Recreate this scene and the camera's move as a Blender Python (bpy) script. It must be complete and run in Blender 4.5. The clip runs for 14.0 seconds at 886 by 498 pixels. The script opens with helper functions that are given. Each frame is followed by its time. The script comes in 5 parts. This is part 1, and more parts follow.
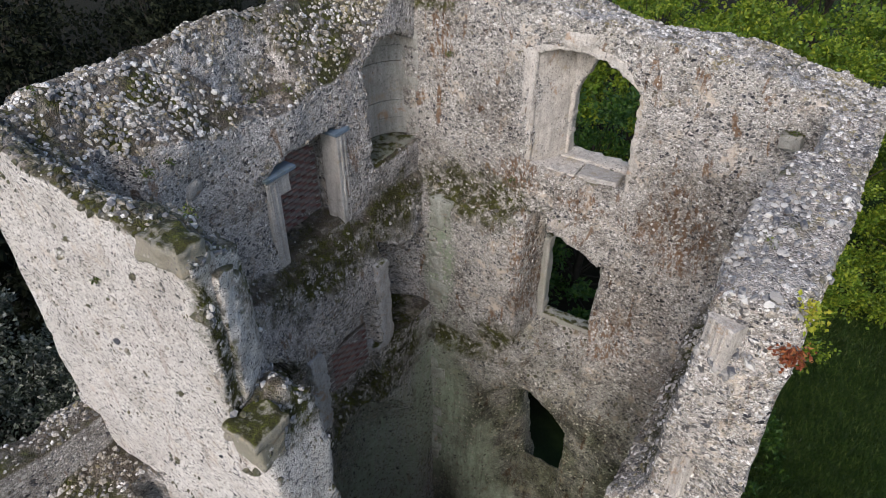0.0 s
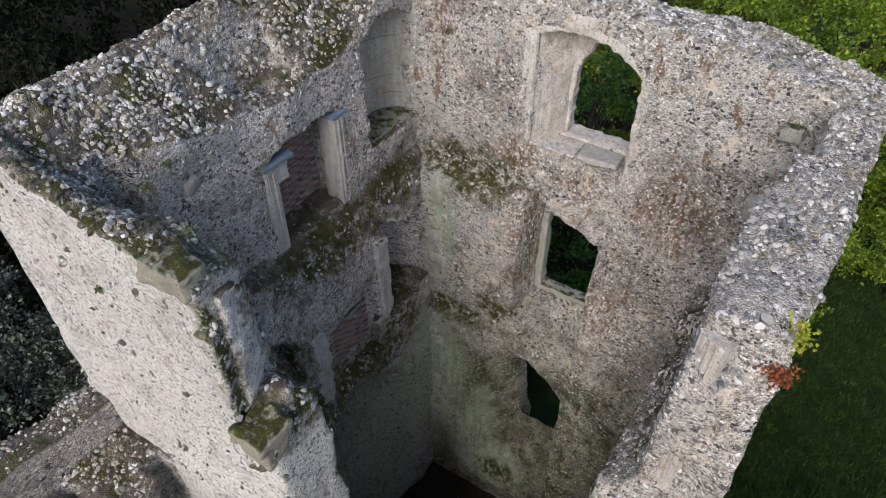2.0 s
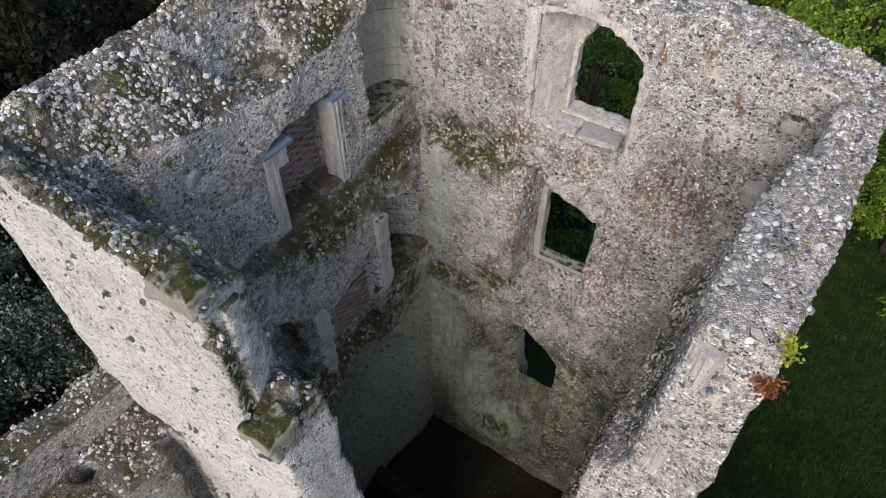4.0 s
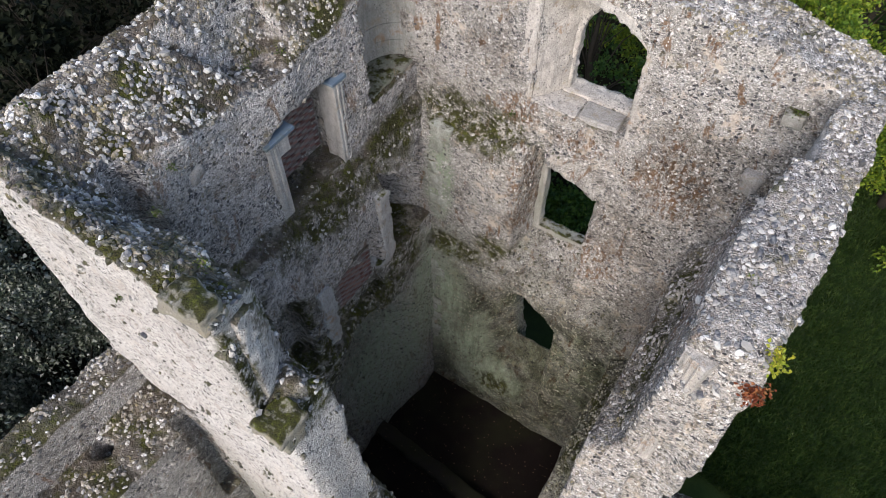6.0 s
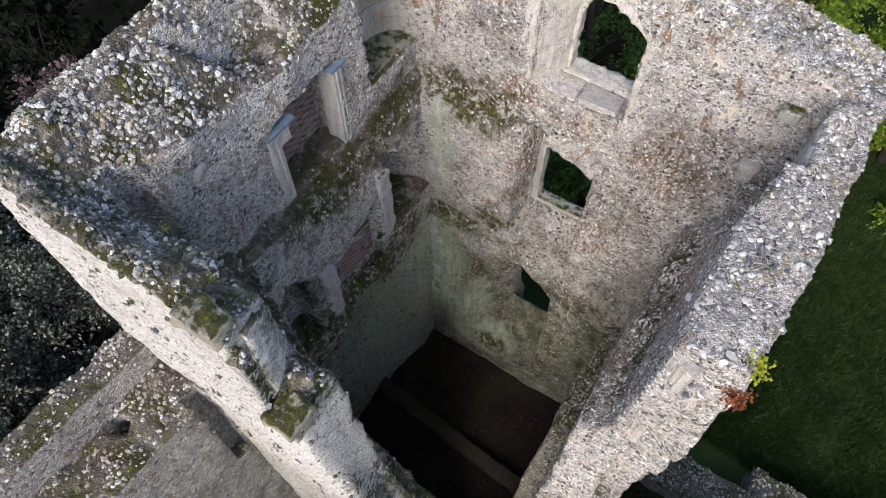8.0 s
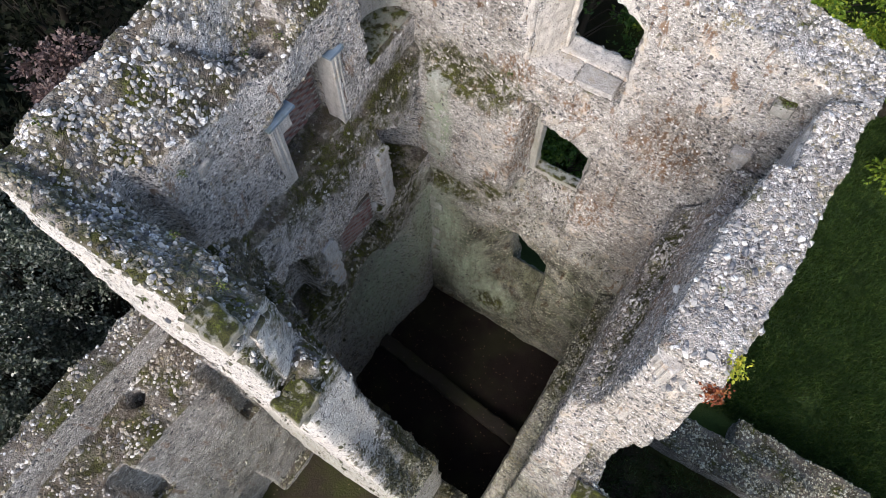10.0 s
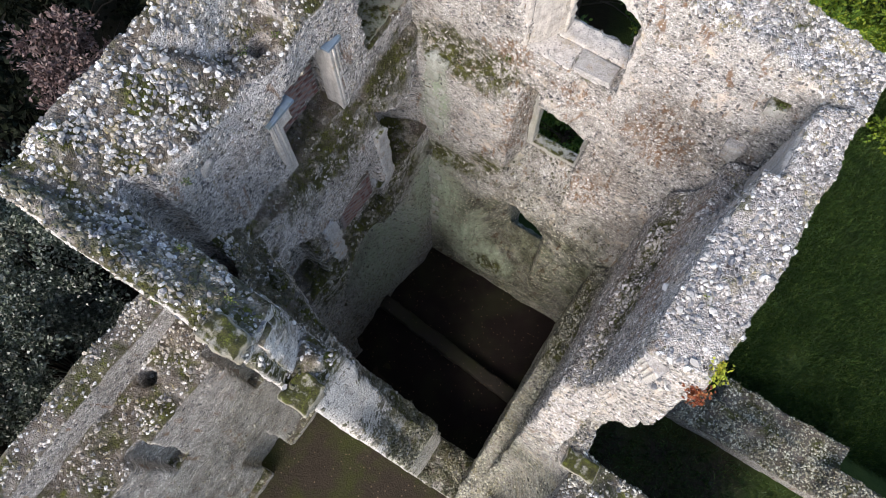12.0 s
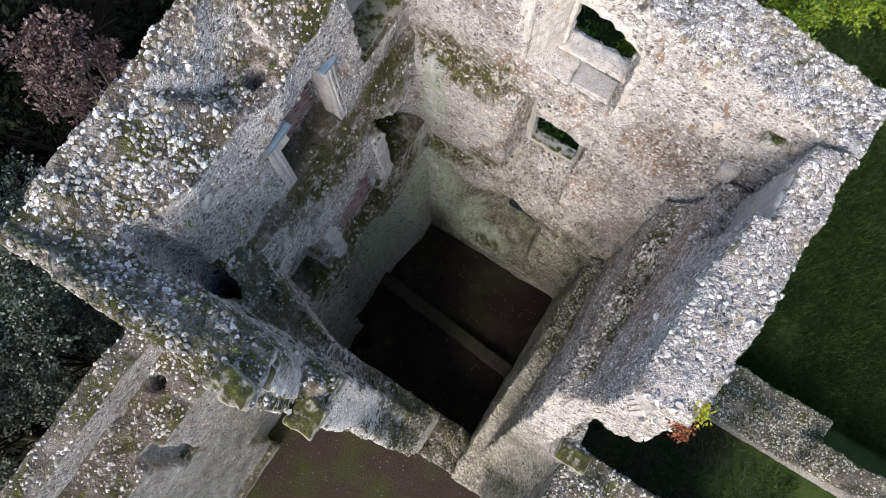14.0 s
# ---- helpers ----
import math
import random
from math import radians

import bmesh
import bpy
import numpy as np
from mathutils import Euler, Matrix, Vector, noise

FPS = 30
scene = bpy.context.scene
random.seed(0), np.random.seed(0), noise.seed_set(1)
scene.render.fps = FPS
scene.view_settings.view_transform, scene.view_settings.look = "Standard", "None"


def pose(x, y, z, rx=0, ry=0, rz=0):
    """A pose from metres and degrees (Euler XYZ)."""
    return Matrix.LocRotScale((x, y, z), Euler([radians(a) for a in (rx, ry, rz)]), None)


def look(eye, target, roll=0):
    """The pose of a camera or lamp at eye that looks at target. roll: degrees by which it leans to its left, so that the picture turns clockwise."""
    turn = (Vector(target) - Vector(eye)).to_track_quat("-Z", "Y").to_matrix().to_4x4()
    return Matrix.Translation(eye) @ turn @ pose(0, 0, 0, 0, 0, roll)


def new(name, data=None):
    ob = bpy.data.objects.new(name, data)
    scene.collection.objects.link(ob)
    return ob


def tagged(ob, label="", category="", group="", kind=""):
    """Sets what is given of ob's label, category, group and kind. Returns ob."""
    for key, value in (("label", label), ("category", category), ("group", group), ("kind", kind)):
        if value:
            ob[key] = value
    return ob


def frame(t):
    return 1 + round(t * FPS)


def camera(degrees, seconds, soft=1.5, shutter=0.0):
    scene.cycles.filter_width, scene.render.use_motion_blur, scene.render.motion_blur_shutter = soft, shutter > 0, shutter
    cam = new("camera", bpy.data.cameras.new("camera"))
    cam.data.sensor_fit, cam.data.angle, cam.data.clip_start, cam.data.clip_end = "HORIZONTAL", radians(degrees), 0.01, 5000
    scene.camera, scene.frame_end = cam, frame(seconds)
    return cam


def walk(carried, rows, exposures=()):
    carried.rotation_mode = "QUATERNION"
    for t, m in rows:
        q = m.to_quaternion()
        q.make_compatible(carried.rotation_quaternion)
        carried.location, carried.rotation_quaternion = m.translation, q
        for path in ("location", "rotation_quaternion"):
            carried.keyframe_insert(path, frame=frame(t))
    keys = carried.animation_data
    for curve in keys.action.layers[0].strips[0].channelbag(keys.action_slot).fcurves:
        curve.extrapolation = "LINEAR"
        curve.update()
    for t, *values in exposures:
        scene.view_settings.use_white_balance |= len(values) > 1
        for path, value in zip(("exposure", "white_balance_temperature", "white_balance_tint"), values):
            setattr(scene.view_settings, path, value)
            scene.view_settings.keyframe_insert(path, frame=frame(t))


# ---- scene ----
cam = camera(67.4, 14.0, soft=0.8)
METRES, EYE, TILT, LEAN, TURN = 6.0, 15.7, -36.0, 0.0, 33.0
X0, Y0 = 5.71, -8.39
ROWS = [
    (0.0, 0.0, 0.0, 0.0, -0.0, 0.0, -0.0),
    (0.5, 0.0006, 0.0001, 0.0318, 0.0, -1.4, 0.01),
    (1.0, 0.0021, -0.0014, 0.0631, -0.0, -2.79, 0.02),
    (1.5, 0.0028, -0.0034, 0.0935, -0.01, -4.2, 0.02),
    (2.0, 0.003, -0.005, 0.1235, -0.01, -5.61, 0.03),
    (2.5, 0.0039, -0.0065, 0.153, -0.02, -7.02, 0.03),
    (3.0, 0.0044, -0.0073, 0.183, -0.03, -8.43, 0.04),
    (5.5, -0.0017, -0.0046, 0.3379, -0.11, -15.47, 0.07),
    (6.0, -0.0026, -0.0041, 0.3694, -0.13, -16.87, 0.08),
    (6.5, -0.0034, -0.0027, 0.4015, -0.15, -18.29, 0.09),
    (7.0, -0.0039, -0.0006, 0.4345, -0.17, -19.7, 0.11),
    (7.5, -0.004, 0.0016, 0.4683, -0.19, -21.12, 0.13),
    (8.0, -0.0026, 0.0025, 0.5022, -0.2, -22.54, 0.14),
    (10.5, 0.0014, 0.0101, 0.6688, -0.28, -29.62, 0.22),
    (11.0, 0.0023, 0.0137, 0.7021, -0.29, -31.03, 0.23),
    (11.5, 0.0038, 0.0211, 0.7371, -0.3, -32.43, 0.25),
    (12.0, 0.0057, 0.0387, 0.7783, -0.32, -33.84, 0.27),
    (12.5, 0.0065, 0.0685, 0.8284, -0.33, -35.21, 0.28),
    (13.0, 0.0084, 0.0971, 0.8786, -0.34, -36.61, 0.32),
    (13.5, 0.012, 0.1195, 0.9254, -0.36, -38.03, 0.34),
    (14.0, 0.0141, 0.1383, 0.9696, -0.36, -39.45, 0.37),
]
walk(cam, [(t, pose(X0, Y0, EYE, TILT, LEAN, TURN) @ pose(METRES * x, METRES * y, METRES * z, 90 + pitch, roll, yaw)) for t, x, y, z, yaw, pitch, roll in ROWS],
     exposures=[(0.0, 0.29, 6350, 12.5), (5.5, 0.56, 6350, 12.5), (10.5, 0.96, 6350, 12.5), (14.0, 1.10, 6350, 12.5)])

# ---- world, sun, exposure ----
SUN_ELEVATION, SUN_AZIMUTH = 35.0, 170.0  # degrees; azimuth clockwise from +y
world = bpy.data.worlds.new("sky")
scene.world = world
world.use_nodes = True
wn = world.node_tree
sky = wn.nodes.new("ShaderNodeTexSky")
sky.sky_type, sky.sun_disc = "NISHITA", False
sky.sun_elevation, sky.sun_rotation = radians(SUN_ELEVATION), radians(SUN_AZIMUTH)
sky.air_density, sky.dust_density = 1.0, 2.0
veil = wn.nodes.new("ShaderNodeHueSaturation")  # thin high cloud takes the blue out of the sky
veil.inputs["Saturation"].default_value = 1.0
wn.links.new(sky.outputs["Color"], veil.inputs["Color"])
wn.links.new(veil.outputs["Color"], wn.nodes["Background"].inputs["Color"])
wn.nodes["Background"].inputs["Strength"].default_value = 0.15
sun_data = bpy.data.lights.new("sun", "SUN")
sun_data.energy, sun_data.angle, sun_data.color = 1.75, radians(34), (1.0, 0.945, 0.90)
sun = new("sun", sun_data)
_az, _el = radians(SUN_AZIMUTH), radians(SUN_ELEVATION)
sun_way = Vector((math.sin(_az) * math.cos(_el), math.cos(_az) * math.cos(_el), math.sin(_el)))
sun.matrix_world = look(tuple(sun_way * 60), (0, 0, 0))


# ---- materials ----
class Nodes:
    """Short-hand for a node material."""

    def __init__(self, name):
        self.mat = bpy.data.materials.new(name)
        self.mat.use_nodes = True
        self.t = self.mat.node_tree
        self.bsdf = self.t.nodes["Principled BSDF"]
        self.out = self.t.nodes["Material Output"]
        self.co = self.t.nodes.new("ShaderNodeTexCoord").outputs["Object"]
        self.geo = self.t.nodes.new("ShaderNodeNewGeometry")

    def link(self, a, b):
        self.t.links.new(a, b)

    def put(self, socket, value):
        if isinstance(value, bpy.types.NodeSocket):
            self.link(value, socket)
        else:
            socket.default_value = value

    def noise(self, scale, detail=4, rough=0.6, vec=None, distortion=0.0):
        n = self.t.nodes.new("ShaderNodeTexNoise")
        self.link(vec or self.co, n.inputs["Vector"])
        n.inputs["Scale"].default_value, n.inputs["Detail"].default_value, n.inputs["Roughness"].default_value = scale, detail, rough
        n.inputs["Distortion"].default_value = distortion
        return n.outputs["Fac"]

    def voronoi(self, scale, feature="F1", vec=None, rand=1.0):
        n = self.t.nodes.new("ShaderNodeTexVoronoi")
        n.feature = feature
        self.link(vec or self.co, n.inputs["Vector"])
        n.inputs["Scale"].default_value, n.inputs["Randomness"].default_value = scale, rand
        return n

    def ramp(self, fac, stops, mode="LINEAR"):
        n = self.t.nodes.new("ShaderNodeValToRGB")
        n.color_ramp.interpolation = mode
        while len(n.color_ramp.elements) < len(stops):
            n.color_ramp.elements.new(0.5)
        for e, (p, c) in zip(n.color_ramp.elements, stops):
            e.position = p
            e.color = (*c, 1) if isinstance(c, tuple) else (c, c, c, 1)
        self.link(fac, n.inputs["Fac"])
        return n.outputs["Color"]

    def mix(self, fac, a, b, blend="MIX"):
        n = self.t.nodes.new("ShaderNodeMix")
        n.data_type, n.blend_type = "RGBA", blend
        self.put(n.inputs[0], fac)
        for s, v in ((n.inputs[6], a), (n.inputs[7], b)):
            self.put(s, v if isinstance(v, bpy.types.NodeSocket) else ((*v, 1) if isinstance(v, tuple) else (v, v, v, 1)))
        return n.outputs[2]

    def math(self, op, a, b=0.0, clamp=False):
        n = self.t.nodes.new("ShaderNodeMath")
        n.operation, n.use_clamp = op, clamp
        self.put(n.inputs[0], a)
        self.put(n.inputs[1], b)
        return n.outputs[0]

    def xyz(self, vec):
        n = self.t.nodes.new("ShaderNodeSeparateXYZ")
        self.link(vec, n.inputs[0])
        return n.outputs

    def zone(self, centre, radii, wob=0.9, scale=2.2):
        """A patch with a ragged outline round a centre: 1 inside, 0 outside."""
        m = self.t.nodes.new("ShaderNodeMapping")
        m.vector_type = "TEXTURE"
        m.inputs["Location"].default_value, m.inputs["Scale"].default_value = centre, radii
        self.link(self.co, m.inputs["Vector"])
        n = self.t.nodes.new("ShaderNodeVectorMath")
        n.operation = "LENGTH"
        self.link(m.outputs[0], n.inputs[0])
        far = self.math("ADD", n.outputs["Value"], self.math("MULTIPLY", self.math("SUBTRACT", self.noise(scale, 6, 0.7), 0.5), wob * 2))
        return self.ramp(far, [(0.55, 1.0), (0.95, 0.0)])

    def most(self, parts):
        out = parts[0]
        for p in parts[1:]:
            out = self.math("MAXIMUM", out, p)
        return out

    def bump(self, height, strength, distance=0.02, normal=None):
        n = self.t.nodes.new("ShaderNodeBump")
        n.inputs["Strength"].default_value, n.inputs["Distance"].default_value = strength, distance
        self.link(height, n.inputs["Height"])
        if normal:
            self.link(normal, n.inputs["Normal"])
        return n.outputs["Normal"]

    def finish(self, color, rough, normal=None, spec=0.3):
        self.put(self.bsdf.inputs["Base Color"], color)
        self.put(self.bsdf.inputs["Roughness"], rough)
        self.bsdf.inputs["Specular IOR Level"].default_value = spec
        if normal:
            self.link(normal, self.bsdf.inputs["Normal"])
        return self.mat


MOSS = [(0.0, (0.014, 0.012, 0.007)), (0.42, (0.028, 0.026, 0.011)), (0.54, (0.057, 0.059, 0.012)), (0.64, (0.121, 0.132, 0.019)), (0.78, (0.213, 0.209, 0.036)), (1.0, (0.312, 0.270, 0.108))]


def moss_cover(n, low=0.55, high=0.85, patch=(0.48, 0.60), scale=1.7):
    """Growth on faces that look up: where it lies, and its colour."""
    up = n.xyz(n.geo.outputs["Normal"])[2]
    lie = n.ramp(up, [(low, 0.0), (high, 1.0)])
    spots = n.ramp(n.noise(scale, 5, 0.65), [(patch[0], 0.0), (patch[1], 1.0)])
    return n.math("MULTIPLY", lie, spots), n.ramp(n.mix(0.4, n.noise(5.5, 6, 0.72), n.noise(45, 3, 0.7)), MOSS)


def masonry_material(name, mortar_a, mortar_b, moss_patch=(0.38, 0.54), green=0.95, stain=0.75, soil=1.0, mossy=(), algae=(), rusty=(), sooty_and_shaded=(), keep=(0.36, 0.40), tan=0.6, moss_up=(0.2, 0.55), joint=0.6):
    """Lime mortar packed with flints of two sizes, stained and grown over."""
    n = Nodes(name)
    warp = n.t.nodes.new("ShaderNodeTexNoise")
    n.link(n.co, warp.inputs["Vector"])
    warp.inputs["Scale"].default_value = 14
    shift = n.t.nodes.new("ShaderNodeVectorMath")
    shift.operation = "MULTIPLY_ADD"
    n.link(warp.outputs["Color"], shift.inputs[0])
    shift.inputs[1].default_value = (0.05, 0.05, 0.05)
    n.link(n.co, shift.inputs[2])
    flat = n.t.nodes.new("ShaderNodeMapping")
    flat.inputs["Scale"].default_value = (1, 1, 1.4)
    n.link(shift.outputs[0], flat.inputs["Vector"])
    co = flat.outputs[0]

    def layer(scale, keep):
        cell = n.voronoi(scale, vec=co)
        edge = n.voronoi(scale, "DISTANCE_TO_EDGE", co).outputs["Distance"]
        r, g, bl = n.xyz(cell.outputs["Color"])
        tint = n.ramp(r, [(0.0, (0.035, 0.038, 0.05)), (0.16, (0.10, 0.105, 0.12)), (0.30, (0.20, 0.195, 0.19)), (0.46, (0.36, 0.345, 0.32)), (0.64, (0.56, 0.54, 0.51)), (0.84, (0.80, 0.78, 0.75))], "CONSTANT")
        rind = n.math("MULTIPLY", n.ramp(edge, [(0.10, 1.0), (0.20, 0.0)]), n.ramp(bl, [(0.35, 0.0), (0.5, 0.8)]))
        tint = n.mix(rind, tint, (0.60, 0.58, 0.54))
        on = n.math("MULTIPLY", n.ramp(edge, [(0.045, 0.0), (0.09, 1.0)]), n.ramp(g, [(keep, 0.0), (keep + 0.05, 1.0)]))
        return tint, on, edge

    big, big_on, big_edge = layer(16.0, keep[0])
    small, small_on, small_edge = layer(30.0, keep[1])
    mortar = n.mix(n.noise(1.1, 6, 0.65), mortar_a, mortar_b)
    mortar = n.mix(n.ramp(n.noise(40, 3, 0.7), [(0.35, 0.0), (0.7, 0.4)]), mortar, (0.13, 0.118, 0.105))
    smear = n.ramp(n.noise(2.6, 5, 0.65), [(0.40, 0.2), (0.55, 1.0)])
    big_on, small_on = n.math("MULTIPLY", big_on, smear), n.math("MULTIPLY", small_on, 0.85)
    shows = n.math("MAXIMUM", big_on, small_on)
    edge = n.math("ADD", n.math("MULTIPLY", big_edge, big_on), n.math("MULTIPLY", small_edge, 0.4))
    color = n.mix(big_on, n.mix(small_on, mortar, small), big)
    # raked-out joints round the flints
    gap = n.math("MULTIPLY", n.ramp(small_edge, [(0.03, 1.0), (0.10, 0.0)]), n.ramp(n.noise(5.5, 5, 0.7), [(0.35, 0.25), (0.55, 1.0)]))
    color = n.mix(n.math("MULTIPLY", gap, joint), color, (0.055, 0.048, 0.042))
    pits = n.math("MULTIPLY", n.ramp(n.voronoi(36, vec=co).outputs["Distance"], [(0.16, 1.0), (0.30, 0.0)]), n.ramp(n.noise(4.2, 5, 0.7), [(0.33, 0.35), (0.48, 1.0)]))
    color = n.mix(pits, color, (0.14, 0.125, 0.11), "MULTIPLY")
    fleck = n.voronoi(44, vec=co)
    spot = n.math("MULTIPLY", n.ramp(fleck.outputs["Distance"], [(0.22, 1.0), (0.36, 0.0)]), n.ramp(n.xyz(fleck.outputs["Color"])[1], [(0.56, 0.0), (0.60, 0.95)]))
    color = n.mix(spot, color, (0.86, 0.835, 0.80))
    # patches of bare tan and pale mortar, rust-brown iron stains, soot, each with a shape of its own
    color = n.mix(n.math("MULTIPLY", n.ramp(n.noise(3.4, 6, 0.7), [(0.56, 0.0), (0.64, 1.0)]), tan), color, n.mix(n.noise(20, 3, 0.6), (0.56, 0.47, 0.36), (0.66, 0.60, 0.53)))
    run = n.t.nodes.new("ShaderNodeMapping")
    run.inputs["Scale"].default_value = (3.2, 3.2, 1.1)
    n.link(n.co, run.inputs["Vector"])
    rust = n.ramp(n.noise(1.5, 6, 0.68, run.outputs[0], 0.5), [(0.585, 0.0), (0.64, 0.9)])
    rust = n.math("MULTIPLY", rust, stain)
    if rusty:
        rust = n.math("MAXIMUM", rust, n.math("MULTIPLY", n.most([n.zone(c, r, 1.2, 4.0) for c, r in rusty]), n.ramp(n.noise(5.5, 6, 0.72, run.outputs[0]), [(0.47, 0.0), (0.55, 0.85)])))
    color = n.mix(rust, color, n.mix(n.noise(11, 4, 0.7), (0.09, 0.045, 0.028), (0.30, 0.17, 0.075)))
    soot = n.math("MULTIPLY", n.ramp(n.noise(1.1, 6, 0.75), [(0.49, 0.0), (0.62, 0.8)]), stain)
    # besides stains, some zones paint the dimness of the bottom storey and arch
    if sooty_and_shaded:
        soot = n.math("MAXIMUM", soot, n.math("MULTIPLY", n.most([n.zone(c, r, 1.7, 4.5) for c, r in sooty_and_shaded]), 0.7))
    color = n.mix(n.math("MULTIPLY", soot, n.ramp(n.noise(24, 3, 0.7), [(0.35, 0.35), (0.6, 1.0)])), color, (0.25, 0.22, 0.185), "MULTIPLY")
    # algae below the old floor lines; the lower storey's weaker light is painted in too
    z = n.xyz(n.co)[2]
    damp_and_shade = n.ramp(n.math("MULTIPLY", n.math("ADD", z, n.math("MULTIPLY", n.noise(0.9, 4, 0.6), 2.4)), 0.1), [(0.66, 1.0), (0.82, 0.0)])
    damp_and_shade = n.math("MULTIPLY", n.math("MULTIPLY", damp_and_shade, n.ramp(n.noise(1.3, 5, 0.6), [(0.3, 0.45), (0.6, 1.0)])), green)
    color = n.mix(damp_and_shade, color, n.mix(n.ramp(n.noise(2.3, 6, 0.7), [(0.35, 0.0), (0.65, 1.0)]), (0.10, 0.115, 0.07), (0.40, 0.45, 0.32)), "MULTIPLY")
    if algae:
        fall = n.t.nodes.new("ShaderNodeMapping")
        fall.inputs["Scale"].default_value = (9, 9, 1.0)
        n.link(n.co, fall.inputs["Vector"])
        lines = n.ramp(n.noise(1.2, 5, 0.65, fall.outputs[0]), [(0.35, 0.4), (0.60, 1.0)])
        color = n.mix(n.math("MULTIPLY", n.math("MULTIPLY", n.most([n.zone(c, r, 0.5, 1.6) for c, r in algae]), lines), n.ramp(n.noise(38, 4, 0.75), [(0.30, 0.45), (0.50, 1.0)])), color, n.mix(n.noise(7, 4, 0.7), (0.17, 0.22, 0.11), (0.54, 0.61, 0.48)))
    up = n.xyz(n.geo.outputs["Normal"])[2]
    dirt = n.math("MULTIPLY", n.ramp(up, [(0.25, 0.0), (0.6, 1.0)]), n.math("MULTIPLY", n.ramp(n.noise(3.3, 5, 0.65), [(0.30, 0.6), (0.55, 1.0)]), soil))
    earth = n.mix(n.noise(14, 5, 0.78), (0.012, 0.010, 0.008), (0.17, 0.14, 0.105))
    earth = n.mix(n.math("MULTIPLY", n.ramp(n.noise(2.8, 5, 0.65), [(0.53, 0.0), (0.60, 0.9)]), tan), earth, n.mix(n.noise(26, 4, 0.75), (0.28, 0.24, 0.18), (0.62, 0.56, 0.47)))
    color = n.mix(dirt, color, earth)
    m_fac, m_col = moss_cover(n, *moss_up, moss_patch)
    if mossy:
        spots = n.ramp(n.noise(6, 6, 0.78), [(0.40, 0.0), (0.52, 1.0)])
        m_fac = n.math("MAXIMUM", m_fac, n.math("MULTIPLY", n.most([n.zone(c, r, 0.9, 2.5) for c, r in mossy]), spots))
    color = n.mix(m_fac, color, m_col)
    height = n.math("ADD", n.ramp(edge, [(0.0, 0.0), (0.35, 1.0)]), n.math("MULTIPLY", n.noise(55, 4, 0.7), 0.5))
    normal = n.bump(height, 0.9, 0.025)
    return n.finish(color, n.mix(shows, 0.92, 0.6), normal, 0.25)


def flint_material(name, dark=1.0, mossy=0.5, pale=0.0):
    """Knapped and whole flints: white rind, grey and blue-black core, some tan."""
    n = Nodes(name)
    r = n.geo.outputs["Random Per Island"]
    base = n.ramp(r, [(0.0, (0.022, 0.025, 0.034)), (0.22, (0.055, 0.06, 0.072)), (0.30, (0.11, 0.11, 0.115)), (0.38, (0.30, 0.27, 0.225)), (0.56, (0.44, 0.395, 0.33)), (0.72, (0.62, 0.59, 0.54)), (0.88, (0.84, 0.83, 0.81))])
    base = n.mix(pale, base, n.ramp(r, [(0.0, (0.035, 0.036, 0.042)), (0.22, (0.09, 0.088, 0.085)), (0.28, (0.40, 0.375, 0.345)), (0.50, (0.56, 0.53, 0.49)), (1.0, (0.84, 0.82, 0.79))]))
    rind = n.ramp(n.noise(14, 5, 0.65), [(0.45, 0.0), (0.62, 1.0)])
    base = n.mix(n.math("MULTIPLY", rind, 0.4), base, (0.42, 0.40, 0.37))
    core = n.ramp(n.noise(15, 3, 0.6, distortion=0.6), [(0.57, 0.0), (0.62, 0.85 - 0.5 * pale)])
    base = n.mix(core, base, (0.055 * dark, 0.06 * dark, 0.075 * dark))
    lichen = n.ramp(n.mix(0.5, n.noise(3.1, 5, 0.7), n.noise(22, 4, 0.7)), [(0.50, 0.0), (0.60, 0.8)])
    base = n.mix(n.math("MULTIPLY", lichen, min(mossy, 1.0)), base, (0.24, 0.19, 0.06))
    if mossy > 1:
        # moss and dirt whose darkness also stands in for shade on the ledges
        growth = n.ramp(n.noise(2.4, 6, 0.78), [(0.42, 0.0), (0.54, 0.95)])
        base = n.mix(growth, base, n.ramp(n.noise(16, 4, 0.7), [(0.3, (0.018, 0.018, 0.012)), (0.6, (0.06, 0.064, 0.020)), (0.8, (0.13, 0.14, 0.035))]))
    dust = n.ramp(n.noise(30, 4, 0.75), [(0.45, 0.0), (0.60, 0.7)])
    base = n.mix(dust, base, (0.09, 0.078, 0.06))
    grime = n.ramp(n.noise(0.8, 5, 0.65), [(0.52, 0.0), (0.68, 0.6)])
    base = n.mix(grime, base, (0.11, 0.10, 0.085))
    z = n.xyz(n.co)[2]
    # the lower storey's green and its dimness, put into the flints' colour as well
    damp_and_shade = n.ramp(n.math("MULTIPLY", n.math("ADD", z, n.math("MULTIPLY", n.noise(0.9, 4, 0.6), 2.4)), 0.1), [(0.66, 0.75), (0.82, 0.0)])
    base = n.mix(damp_and_shade, base, (0.62, 0.64, 0.46), "MULTIPLY")
    normal = n.bump(n.noise(48, 4, 0.7), 0.5, 0.01)
    return n.finish(base, n.ramp(r, [(0.0, 0.35), (0.6, 0.75)]), normal, 0.4)


